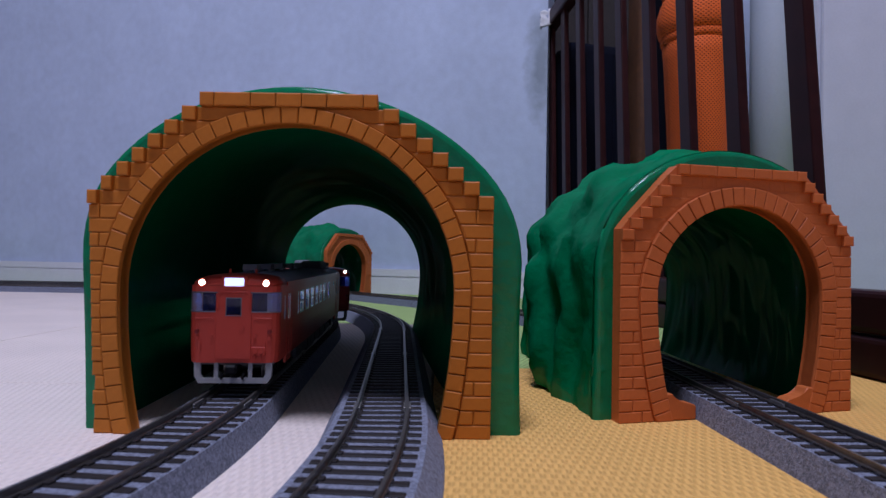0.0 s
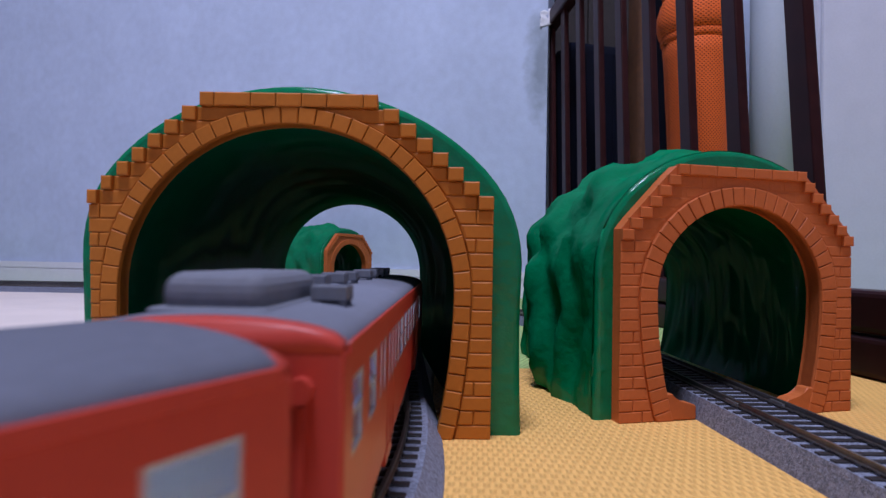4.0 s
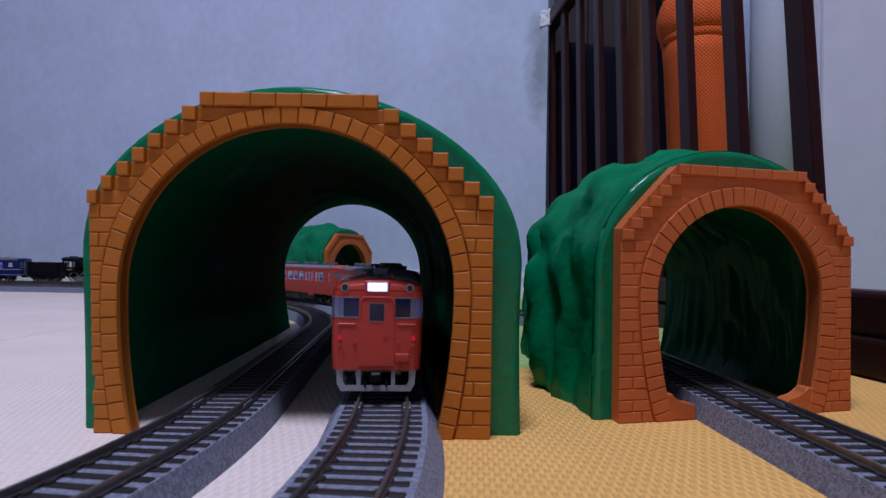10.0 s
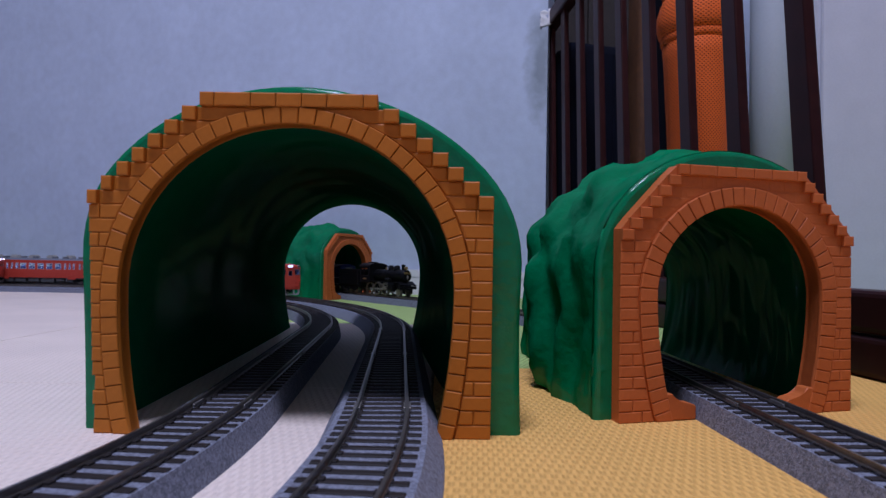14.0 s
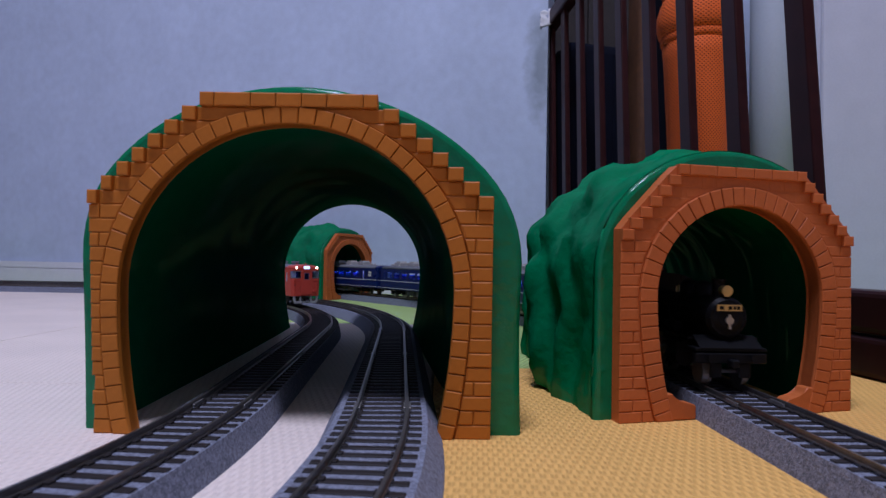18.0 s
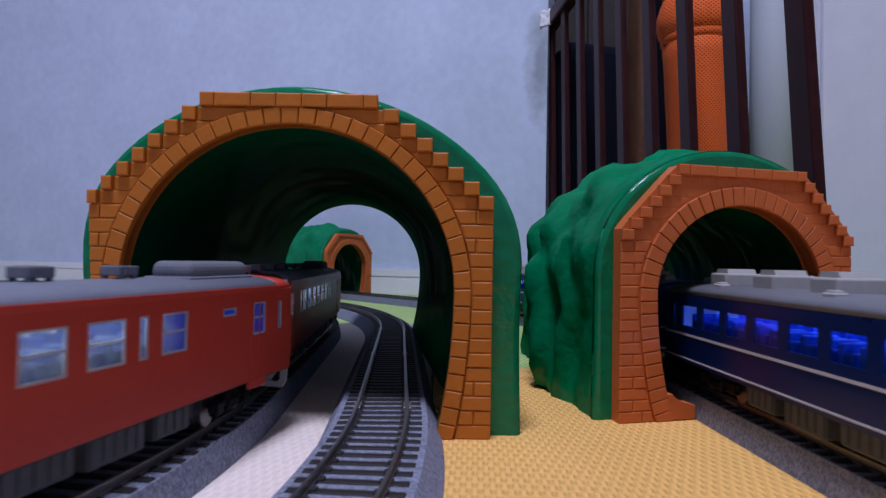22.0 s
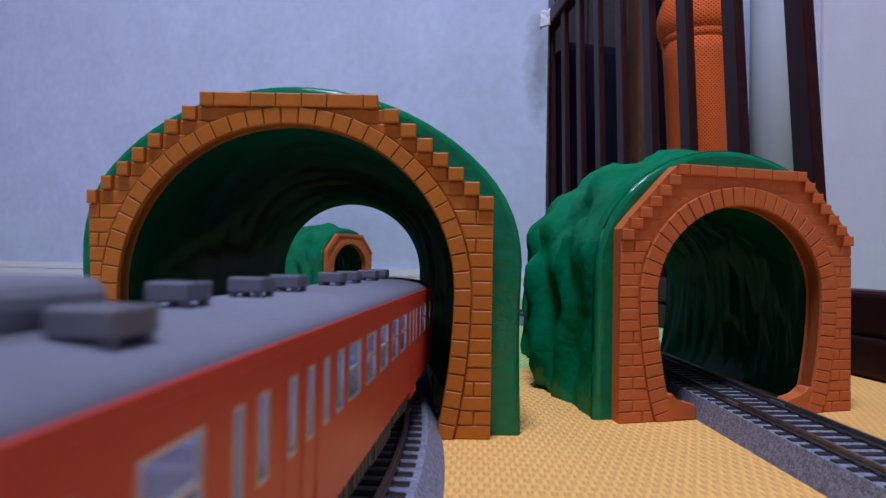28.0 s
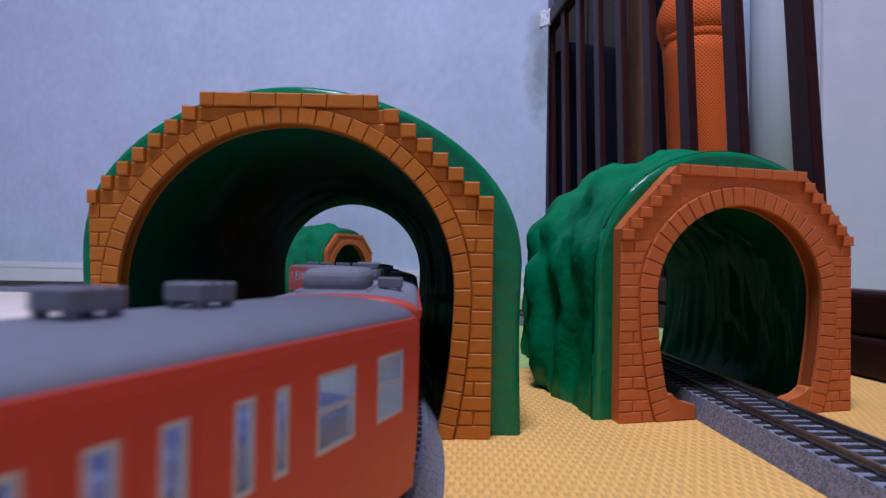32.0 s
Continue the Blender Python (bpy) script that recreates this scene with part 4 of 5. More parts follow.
        tube(bm, (h - 1, sg * 14.4, 20.6), (h + 0.5, sg * 14.4, 20.6), 0.75, 10)
        add("lamp_bracket", bm, M_RED)
        bm = bmesh.new()
        tube(bm, (h + 0.35, sg * 12.9, 15.5), (h + 0.35, sg * 12.9, 19.0), 0.25, 6)
        add("grab_rail", bm, M_RED)
        bm = bmesh.new()
        box(bm, h - 0.2, h + 0.5, min(sg * 8.2, sg * 15.4), max(sg * 8.2, sg * 15.4), 27.6, 28.3, 0.2)
        add("window_ledge", bm, M_RED)
        bm = bmesh.new()
        tube(bm, (h - 0.3, sg * 8.6, 21.4), (h + 0.8, sg * 8.6, 21.4), 0.7, 10)
        add("boss", bm, M_RED)
        bm = bmesh.new()
        tube(bm, (h + 0.3, sg * 9.5, 30.8), (h + 0.3, sg * 11.5, 36.4), 0.18, 5)
        add("wiper", bm, M_BLACK)
    for y in (9.0, 11.4):
        bm = bmesh.new()
        tube(bm, (h - 0.5, y, 15.8), (h + 1.1, y, 15.8), 0.95, 10)
        add("jumper_socket", bm, M_RED)
        bm = bmesh.new()
        tube(bm, (h + 0.5, y, 13.0), (h + 0.5, y, 15.2), 0.3, 6)
        add("jumper_cable", bm, M_RED)
    bm = bmesh.new()
    box(bm, h - 0.2, h + 0.5, 7.4, 13.0, 14.2, 17.4, 0.2)
    add("socket_plate", bm, M_RED)
    bm = bmesh.new()
    tube(bm, (h - 0.3, 3.4, 24.2), (h + 0.9, 3.4, 24.2), 0.9, 12)
    add("door_boss", bm, M_RED)
    # grey plough frame, coupler
    bm = bmesh.new()
    prof = [(-15.6, 11.4), (-15.4, 6.2), (-13.8, 3.6), (13.8, 3.6), (15.4, 6.2), (15.6, 11.4), (13.0, 11.4), (13.0, 7.0), (12.0, 5.6), (7.6, 5.6), (7.6, 11.4),
            (6.0, 11.4), (6.0, 5.6), (-6.0, 5.6), (-6.0, 11.4), (-7.6, 11.4), (-7.6, 5.6), (-12.0, 5.6), (-13.0, 7.0), (-13.0, 11.4)]
    prism(bm, prof, h - 2.2, h - 0.8, "x")
    add("plough", bm, M_SKIRT, "light grey plough frame")
    bm = bmesh.new()
    box(bm, h - 8, h + 1.6, -1.5, 1.5, 8.0, 10.6, 0.4)
    box(bm, h + 1.2, h + 3.6, -2.4, 2.4, 7.4, 11.0, 0.8)
    tube(bm, (h - 1, -4.2, 7.2), (h + 1.4, -4.2, 5.6), 0.5, 6)
    tube(bm, (h - 1, 4.2, 7.2), (h + 1.4, 4.2, 5.6), 0.5, 6)
    add("coupler", bm, M_BLACK)
    bm = bmesh.new()
    box(bm, h - 15.5, h - 14.5, -16.8, 16.8, 12, 39.5)
    add("cab_partition", bm, M_NAVY_CAB)
    bm = bmesh.new()
    for y in (-9, 9):
        box(bm, h - 7, h - 5.6, y - 0.6, y + 0.6, 38.6, 39.2)
    add("cab_light", bm, M_LED_BLUE, "small glowing cab light")
    bm = bmesh.new()
    box(bm, h - 14.2, h - 1.2, -16.4, 16.4, 39.3, 39.8)
    add("cab_ceiling", bm, M_CREAM)
    bm = bmesh.new()
    box(bm, h - 9, h - 3, 6, 15, 14, 27, 0.6)
    box(bm, h - 13, h - 9, 8, 14, 14, 29, 0.6)
    add("driver_desk", bm, M_UNDER)
    bm = bmesh.new()
    for k in (-1, 1):
        tube(bm, (h - 14.0, k * 5.5, 43.5), (h - 14.0, k * 5.5, 46.2), 0.55, 8)
    if lit:
        add("roof_horn", bm, M_RED)
    else:
        bm.free()


def blind_end(parent, s, mat, half_len=129.0):
    turn = Matrix.Rotation(0 if s > 0 else math.pi, 4, "Z")
    h = half_len
    bm = bmesh.new()
    for y in (-6.0, 6.0):
        box(bm, h, h + 2.6, y - 1.1, y + 1.1, 12, 37.5, 0.4)
    box(bm, h, h + 2.6, -7.1, 7.1, 36.5, 38.6, 0.5)
    bmesh.ops.transform(bm, matrix=turn, verts=bm.verts)
    part("gangway", bm, M_UNDER, parent)
    bm = bmesh.new()
    for y in (-12.5, 12.5):
        tube(bm, (h - 0.5, y, 36.0), (h + 2.0, y, 36.0), 1.6, 10)
        box(bm, h, h + 0.9, y - 0.5, y + 0.5, 22, 34)
        box(bm, h, h + 1.4, y - 3.4, y - 2.2, 26, 29, 0.2)
    bmesh.ops.transform(bm, matrix=turn, verts=bm.verts)
    part("end_fittings", bm, mat, parent)
    bm = bmesh.new()
    box(bm, h - 8, h + 3.6, -1.7, 1.7, 7.6, 10.8, 0.5)
    bmesh.ops.transform(bm, matrix=turn, verts=bm.verts)
    part("coupler", bm, M_BLACK, parent)


def railcar(label, kind, front_lit, back_lit, group, tank=True):
    """A vermilion diesel railcar. kind: 'double' has cabs at both ends, 'single' at the front alone."""
    t = empty("railcar")
    tagged(t, label, "railcar", group)
    Z0, Z1 = 26.0, 36.4
    wide, tall, small = [], [], []
    if kind == "double":
        wide = [(c - 6.3, c + 6.3) for c in [68.5 - 18.5 * k for k in range(6)]] + [(-56.0, -44.5)]
        tall = [(78.2, 81.8), (-38.8, -35.4)]
        odd = [(113.6, 116.4, 26.5, 36.0), (100.5, 107.5, 26.0, 36.4), (-116.4, -113.4, 26.5, 36.0), (-103.4, -94.8, 26.0, 36.4), (-83.0, -75.0, 33.2, 35.6)]
    else:
        wide = [(85.3, 96.7)] + [(c - 5.8, c + 5.8) for c in [39 - 16.4 * k for k in range(5)]] + [(-103.2, -91.8), (-121.8, -111.0)]
        tall = [(c - 1.9, c + 1.9) for c in (79.4, 68.3, 60.7, 52.2, -47.5, -56.5, -65.0, -76.0)] + [(-85.0, -82.0), (-41.0, -35.4)]
        odd = [(110.4, 113.0, 26.5, 36.0)]
    holes = [(a, b, Z0, Z1) for a, b in wide + tall] + odd
    levels = sorted({11.4, 14.0, 20.0, 26.5, 29.2, 30.5, 35.4, 36.0, 37.5, 40.2} | {z for w in holes for z in w[2:]})
    cab2 = kind == "double"
    bm = body_shell(129, 18, levels, holes, True, cab2, (4.4, 4.4), (4.4, 4.4) if cab2 else (0.8, 0.8), 0.035)
    part("body", shell_mesh("body", bm, [M_RED, M_CREAM]), None, t)
    x_end = -129 + (17 if cab2 else 2.4)
    bm = roof_mesh([(112, 18.05, 40.0, 44.7), (x_end, 18.05, 40.0, 44.7)])
    part("roof", bm, M_ROOF, t, smooth=True)
    bm = bmesh.new()
    for s in (-1, 1):
        box(bm, x_end, 112, s * 18.1 - 0.3, s * 18.1 + 0.3, 39.8, 41.4, 0.1)
    part("rain_gutter", bm, M_RED, t)
    for a, b, c, d in holes:
        for s in (-1, 1):
            sash = b - a > 7 and d - c > 6
            window(t, (a + b) / 2, c, d, b - a, s * 17.6, sash, M_ALU, M_GLASS_HAZY)
    bm = bmesh.new()
    box(bm, -126, 126, -16.9, 16.9, 17.6, 18.6)
    part("interior_floor", bm, M_CREAM, t)
    seats(t, -106 if kind == "single" else -46, 96, M_SEAT)
    if kind == "double":
        for s in (-1, 1):
            bm = bmesh.new()
            box(bm, -110, -50, s * 15.0 - 0.3, s * 15.0 + 0.3, 18.8, 38.0)
            part("inner_panel", bm, M_BLUE_PANEL, t, "plain translucent blue inner panel")
    bm = bmesh.new()
    for k in range(22):
        box(bm, -113 + 10.4 * k, -105 + 10.4 * k, -1.6, 1.6, 39.0, 39.4)
    part("interior_light", bm, M_LED if kind == "double" else M_LED_DIM, t, "glowing white strip of interior lights")
    bm = bmesh.new()
    box(bm, -128, 128, -16, 16, 10.6, 12.2)
    part("underframe", bm, M_UNDER, t)
    underfloor(t, [(-62, -46, 4.2, 9), (-42, -22, 3.6, 12), (-18, 2, 4.4, 8), (6, 30, 3.4, 13), (34, 48, 5.0, 9), (52, 66, 4.2, 9)], M_UNDER)
    for x in ((104, -99) if kind == "double" else (64.5, -60.7)):
        w = 6.0 if kind == "double" else 7.6
        for s in (-1, 1):
            bm = bmesh.new()
            box(bm, x - w, x + w, s * 17.2 - 0.6, s * 17.2 + 0.6, 8.8, 11.8, 0.3)
            part("door_step", bm, M_RED, t)
            for e in (-w, 0, w):
                bm = bmesh.new()
                box(bm, x + e - 0.18, x + e + 0.18, s * 18.0 - 0.12, s * 18.0 + 0.12, 12, 37.5)
                part("door_seam", bm, M_RED, t)
    for x in (100, 70, 40, 10, -20, -50) if kind == "double" else (92, 71.5, 42, 22, -15, -36, -63 if tank else -69):
        roof_vent(t, x)
    bx = -88 if kind == "double" else -104
    if tank:
        bm = bmesh.new()
        box(bm, bx - 18, bx + 18, -5.2, 9.4, 43.4, 49.4, 2.6, seg=4)
        box(bm, bx - 19.5, bx + 19.5, -6.2, 10.4, 43.2, 44.95, 0.4)
        part("roof_tank", bm, M_ROOFBOX, t, "long grey roof tank")
        roof_vent(t, bx + (-28 if kind == "double" else 8), -10.2 if kind == "single" else 0, z=43.7 if kind == "single" else 44.6)
    else:
        roof_vent(t, -89)
    cab_end(t, 1, front_lit)
    if cab2:
        cab_end(t, -1, back_lit)
    else:
        blind_end(t, -1, M_RED)
        part("end_cap", roof_mesh([(-126.6, 18.0, 40.0, 44.4), (-129, 17.6, 40.0, 43.6)]), M_RED, t, smooth=True)
        bm = bmesh.new()
        box(bm, 103.5, 108.5, -13.2, -10.4, 42.6, 43.85, 0.2)
        part("roof_grating", bm, M_UNDER, t, "small dark roof grating")
    bogie(t, 88), bogie(t, -88)
    return t


def coach(label, group, lead=False):
    t = empty("coach")
    tagged(t, label, "coach", group)
    wins = [(c - 7.6, c + 7.6, 25.8, 35.2) for c in [72 - 19.4 * k for k in range(10)]]
    odd = [(92.6, 95.8, 23.4, 35.6), (-119.0, -116.4, 23.4, 35.6), (-125.6, -123.0, 23.4, 35.6)]
    holes = wins + odd
    levels = sorted({11.0, 14.0, 20.0, 29.2, 30.5, 35.4, 37.5, 39.6} | {z for w in holes for z in w[2:]})
    bm = body_shell(129, 18, levels, holes, False, False, (2.2, 2.2), (2.2, 2.2), 0.02)
    part("body", shell_mesh("body", bm, [M_BLUE, M_CREAM]), None, t)
    part("roof", roof_mesh([(124, 18.05, 39.4, 44.0), (-124, 18.05, 39.4, 44.0)]), M_BLUEROOF, t, smooth=True)
    for s in (-1, 1):
        part("roof_end", roof_mesh([(s * 124, 18.0, 39.4, 44.0), (s * 127.5, 17.8, 39.4, 43.6), (s * 129, 17.0, 39.4, 42.8)]), M_BLUE, t, smooth=True)
    for z, h in ((22.2, 0.9), (12.6, 0.6)):
        bm = bmesh.new()
        for s in (-1, 1):
            for x0, x1 in ((-128, 128),):
                box(bm, x0, x1, s * 18.06 - 0.12, s * 18.06 + 0.12, z, z + h)
        part("body_line", bm, M_LINE, t, "thin pale line along the body")
    for a, b, c, d in holes:
        for s in (-1, 1):
            window(t, (a + b) / 2, c, d, b - a, s * 17.6, False, M_ALU if b - a < 5 and a > 0 else M_BLUE)
    bm = bmesh.new()
    box(bm, -126, 126, -16.9, 16.9, 17.6, 18.6)
    part("interior_floor", bm, M_SEAT, t)
    seats(t, -106, 86, M_SEAT)
    bm = bmesh.new()
    for k in range(22):
        box(bm, -113 + 10.4 * k, -105 + 10.4 * k, -1.6, 1.6, 38.4, 38.9)
    part("interior_light", bm, M_LED_BLUE, t, "glowing bluish strip of interior lights")
    for k in range(6):
        x = 70 - 34.0 * k
        unit = bmesh.new()
        box(unit, x - 6.6, x + 6.6, -7.6, 7.6, 42.6, 48.4, 0.7, seg=2)
        unit = part("air_conditioner", unit, M_ACBOX, t, "beige-grey roof air conditioner")
        bm = bmesh.new()
        prism(bm, [(x - 5.2, 48.3), (x + 5.2, 48.3), (x + 4.2, 50.2), (x - 4.2, 50.2)], -5.6, 5.6)
        part("cowl", bm, M_ACBOX, unit)
        if k % 2:
            bm = bmesh.new()
            box(bm, x + 7.0, x + 13.0, -12.6, -8.2, 42.0, 44.4, 0.5)
            box(bm, x + 8.0, x + 12.0, -11.8, -9.0, 44.2, 45.0, 0.3)
            part("roof_vent", bm, M_ACBOX, t)
    for x, y in ((93, 0), (-120, 0)):
        bm = bmesh.new()
        box(bm, x - 4, x + 4, y - 3, y + 3, 42.6, 46.2, 1.2, seg=3)
        part("roof_vent", bm, M_ACBOX, t)
    for z in (27.5, 31.6):
        for sd in (-1, 1):
            bm = bmesh.new()
            box(bm, 107.6, 114.4, sd * 18.05 - 0.12, sd * 18.05 + 0.12, z, z + 3.2)
            part("sign_plate", bm, M_PLATE, t, "small cream sign plate")
    for s in (-1, 1):
        blind_end(t, s, M_BLUE)
        bm = bmesh.new()
        for y0, y1, z in ((-3.0, 3.0, 12.6), (8.4, 17, 22.2), (-17, -8.4, 22.2), (8.4, 17, 12.6), (-17, -8.4, 12.6)):
            box(bm, s * 129.06 - 0.12, s * 129.06 + 0.12, y0, y1, z, z + 0.8)
        part("end_line", bm, M_LINE, t)
    if lead:
        for y in (-12.2, 12.2):
            bm = bmesh.new()
            for y0, y1, z0, z1 in ((-4.4, 4.4, 26.6, 27.3), (-4.4, 4.4, 34.6, 35.3), (-4.4, -3.7, 27.3, 34.6), (3.7, 4.4, 27.3, 34.6)):
                box(bm, 129.0, 129.6, y + y0, y + y1, z0, z1)
            f = part("end_window", bm, M_PLATE, t, "cream-framed end window")
            bm = bmesh.new()
            box(bm, 128.95, 129.2, y - 3.8, y + 3.8, 27.2, 34.7)
            part("pane", bm, M_DARKLAMP, f)
    underfloor(t, [(-60, -44, 4.2, 9), (-38, -18, 3.6, 12), (-12, 12, 4.4, 8), (18, 40, 3.4, 13), (46, 62, 4.6, 9)], M_UNDER)
    bm = bmesh.new()
    box(bm, -128, 128, -16, 16, 10.4, 11.8)
    part("underframe", bm, M_BLACK, t)
    bogie(t, 88), bogie(t, -88)
    return t


def steam_locomotive():
    """A black engine with leading wheels and six coupled drivers."""
    t = empty("steam_locomotive")
    tagged(t, "black model steam locomotive with pale wheel rims", "locomotive")

    def add(name, bm, mat, label="", smooth=False):
        return part(name, bm, mat, t, label, smooth=smooth)
    zc, R = 28.5, 8.6
    bm = bmesh.new()
    tube(bm, (-18, 0, zc), (34, 0, zc), R, 32)
    for x in (-14, -2, 12, 24):
        tube(bm, (x, 0, zc), (x + 0.8, 0, zc), R + 0.25, 32)
    add("boiler", bm, M_BLACK, smooth=False)
    bm = bmesh.new()
    tube(bm, (34, 0, zc), (53, 0, zc), R + 0.2, 32)
    tube(bm, (53, 0, zc), (54.6, 0, zc), R + 0.2, 32, R - 1.2)
    tube(bm, (54.6, 0, zc), (55.6, 0, zc), R - 2.2, 28, R - 4.5)
    for k in range(12):
        a = math.pi * k / 6
        tube(bm, (54.4, 7.3 * math.cos(a), zc + 7.3 * math.sin(a)), (55.2, 7.3 * math.cos(a), zc + 7.3 * math.sin(a)), 0.4, 6)
    add("smokebox", bm, M_BLACK)
    bm = bmesh.new()
    tube(bm, (55.2, 0, zc - 1), (56.6, 0, zc - 1), 1.6, 12)
    box(bm, 56, 56.6, -0.5, 0.5, zc - 4.5, zc + 1.5)
    add("door_handle", bm, M_ROD, "pale smokebox door handle")
    bm = bmesh.new()
    box(bm, 55.2, 56.2, -5.2, 5.2, zc + 3.0, zc + 5.6)
    plate = add("number_plate", bm, M_BRASS, "brass plate with unreadable marks")
    bm = bmesh.new()
    for y0, y1 in ((-4.2, -2.4), (-0.6, 0.9), (1.6, 2.6), (3.0, 4.2)):
        box(bm, 56.15, 56.4, y0, y1, zc + 3.6, zc + 5.0)
    part("mark", bm, M_BLACK, plate)
    bm = bmesh.new()
    lathe(bm, [(3.4, zc + 7), (2.6, zc + 9), (2.5, zc + 14), (3.0, zc + 15.4), (3.0, zc + 16)], 20, 46, 0)
    add("chimney", bm, M_BLACK, smooth=False)
    for x in (16, 31):
        bm = bmesh.new()
        lathe(bm, [(5.6, zc + 6.4), (4.6, zc + 8.6), (4.4, zc + 12.4), (3.6, zc + 14.0), (1.6, zc + 14.8), (0.2, zc + 15)], 22, x, 0)
        add("dome", bm, M_BLACK, smooth=True)
    bm = bmesh.new()
    tube(bm, (50.5, 0, zc + 11.2), (54.2, 0, zc + 11.2), 2.3, 18)
    box(bm, 50, 53, -1, 1, zc + 8, zc + 10)
    lamp = add("headlamp", bm, M_BRASS)
    bm = bmesh.new()
    tube(bm, (54.0, 0, zc + 11.2), (54.5, 0, zc + 11.2), 1.8, 16)
    part("lens", bm, M_BRASS, lamp)
    bm = bmesh.new()
    tube(bm, (4, 0, zc + 8), (4, 0, zc + 12), 0.8, 8)
    tube(bm, (5.5, -2, zc + 8), (5.5, -2, zc + 11.5), 0.5, 8)
    tube(bm, (2.6, 2, zc + 8), (2.6, 2, zc + 11), 0.6, 8)
    add("whistle", bm, M_BRASS, "brass whistle and valves")
    bm = bmesh.new()
    for s in (-1, 1):
        box(bm, -18, 50, min(s * 9, s * 15), max(s * 9, s * 15), 18.8, 20.0, 0.2)
        tube(bm, (-16, s * 9.2, zc + 3.5), (48, s * 9.2, zc + 3.5), 0.35, 6)
        tube(bm, (20, s * 11.5, 22.5), (31, s * 11.5, 22.5), 2.4, 12)
    box(bm, 50, 58, -15, 15, 15.0, 16.4, 0.3)
    prism(bm, [(50, 20), (58, 15.2), (58, 16.4), (50.4, 21)], -13, 13, "y")
    add("running_board", bm, M_BLACK)
    # cab with window openings
    for s in (-1, 1):
        y0, y1 = s * 15.0 - 0.5, s * 15.0 + 0.5
        bm = bmesh.new()
        box(bm, -44, -18, y0, y1, 18, 28)
        box(bm, -44, -18, y0, y1, 37.6, 41)
        for x0, x1 in ((-44, -41), (-33.4, -31.6), (-22, -18)):
            box(bm, x0, x1, y0, y1, 28, 37.6)
        add("cab_side", bm, M_BLACK)
    bm = bmesh.new()
    box(bm, -18.8, -18, -14.4, 14.4, 18, 41)
    add("cab_front", bm, M_BLACK)
    bm = bmesh.new()
    box(bm, -44, -19, -14.4, 14.4, 17, 18)
    add("cab_floor", bm, M_BLACK)
    bm = bmesh.new()
    rings(bm, [[(x, y, z) for y, z in vault(16.8, 40.2, 46.2, 12, 0.9)] for x in (-46, -17)])
    box(bm, -38, -26, -5, 5, 45.6, 47.6, 0.5)
    add("cab_roof", bm, M_BLACK, smooth=False)
    for s in (-1, 1):
        bm = bmesh.new()
        box(bm, -35, -26, s * 15.6 - 0.1, s * 15.6 + 0.1, 21.8, 23.8)
        add("cab_plate", bm, M_BRASS, "brass plate with unreadable marks")
    bm = bmesh.new()
    box(bm, -42, 44, -5, 5, 8, 19)
    box(bm, 44, 54, -7, 7, 10, 18)
    add("frame", bm, M_BLACK)
    for s in (-1, 1):
        bm = bmesh.new()
        tube(bm, (31, s * 13.2, 10.5), (43, s * 13.2, 10.5), 4.0, 16)
        box(bm, 31.5, 42.5, s * 13.2 - 3.6, s * 13.2 + 3.6, 9, 17.4, 0.6)
        tube(bm, (30, s * 13.2, 15.5), (44, s * 13.2, 15.5), 2.4, 12)
        add("cylinder", bm, M_BLACK)
        bm = bmesh.new()
        tube(bm, (14, s * 13.4, 10.6), (32, s * 13.4, 10.6), 0.6, 8)
        box(bm, 18, 30, s * 13.4 - 0.6, s * 13.4 + 0.6, 12.4, 13.4)
        box(bm, 17, 21, s * 13.4 - 1.2, s * 13.4 + 1.2, 9.2, 12.4, 0.4)
        box(bm, 16.6, 17.8, s * 13.6 - 0.6, s * 13.6 + 0.6, 12, 19)
        tube(bm, (10, s * 13.4, 16.4), (32, s * 13.4, 15.4), 0.5, 6)
        add("valve_gear", bm, M_ROD, "pale steel valve gear")
    # spoked drivers on turning axles
    axles = []
    for x in (14.0, -6.0, -26.0):
        a = empty("driving_axle", mm_pose(x, 0, 9.0))
        a.parent = t
        axles.append(a)
        for s in (-1, 1):
            bm = bmesh.new()
            n = 28
            for r0, r1, y0, y1 in ((7.7, 9.0, 7.4, 9.8), (9.0, 9.8, 7.0, 7.5)):
                vs = [[bm.verts.new((r * math.cos(2 * math.pi * i / n), s * y, r * math.sin(2 * math.pi * i / n))) for i in range(n)]
                      for r, y in ((r0, y0), (r1, y0), (r1, y1), (r0, y1))]
                for p, q in zip(vs, vs[1:] + vs[:1]):
                    for i in range(n):
                        bm.faces.new((p[i], p[(i + 1) % n], q[(i + 1) % n], q[i]))
            rim = part("tyre", bm, M_ROD, a, "pale metal tyre")
            bm = bmesh.new()
            for k in range(12):
                c, d = math.cos(2 * math.pi * k / 12), math.sin(2 * math.pi * k / 12)
                tube(bm, (1.6 * c, s * 8.6, 1.6 * d), (7.9 * c, s * 8.6, 7.9 * d), 0.42, 6)
            tube(bm, (0, s * 7.4, 0), (0, s * 10.0, 0), 2.0, 14)
            tube(bm, (4.0, s * 8, 0), (4.0, s * 12.4, 0), 1.2, 10)
            part("spokes", bm, M_BLACK, a)
    rods = empty("rod_set", mm_pose(0, 0, 9.0))
    rods.parent = t
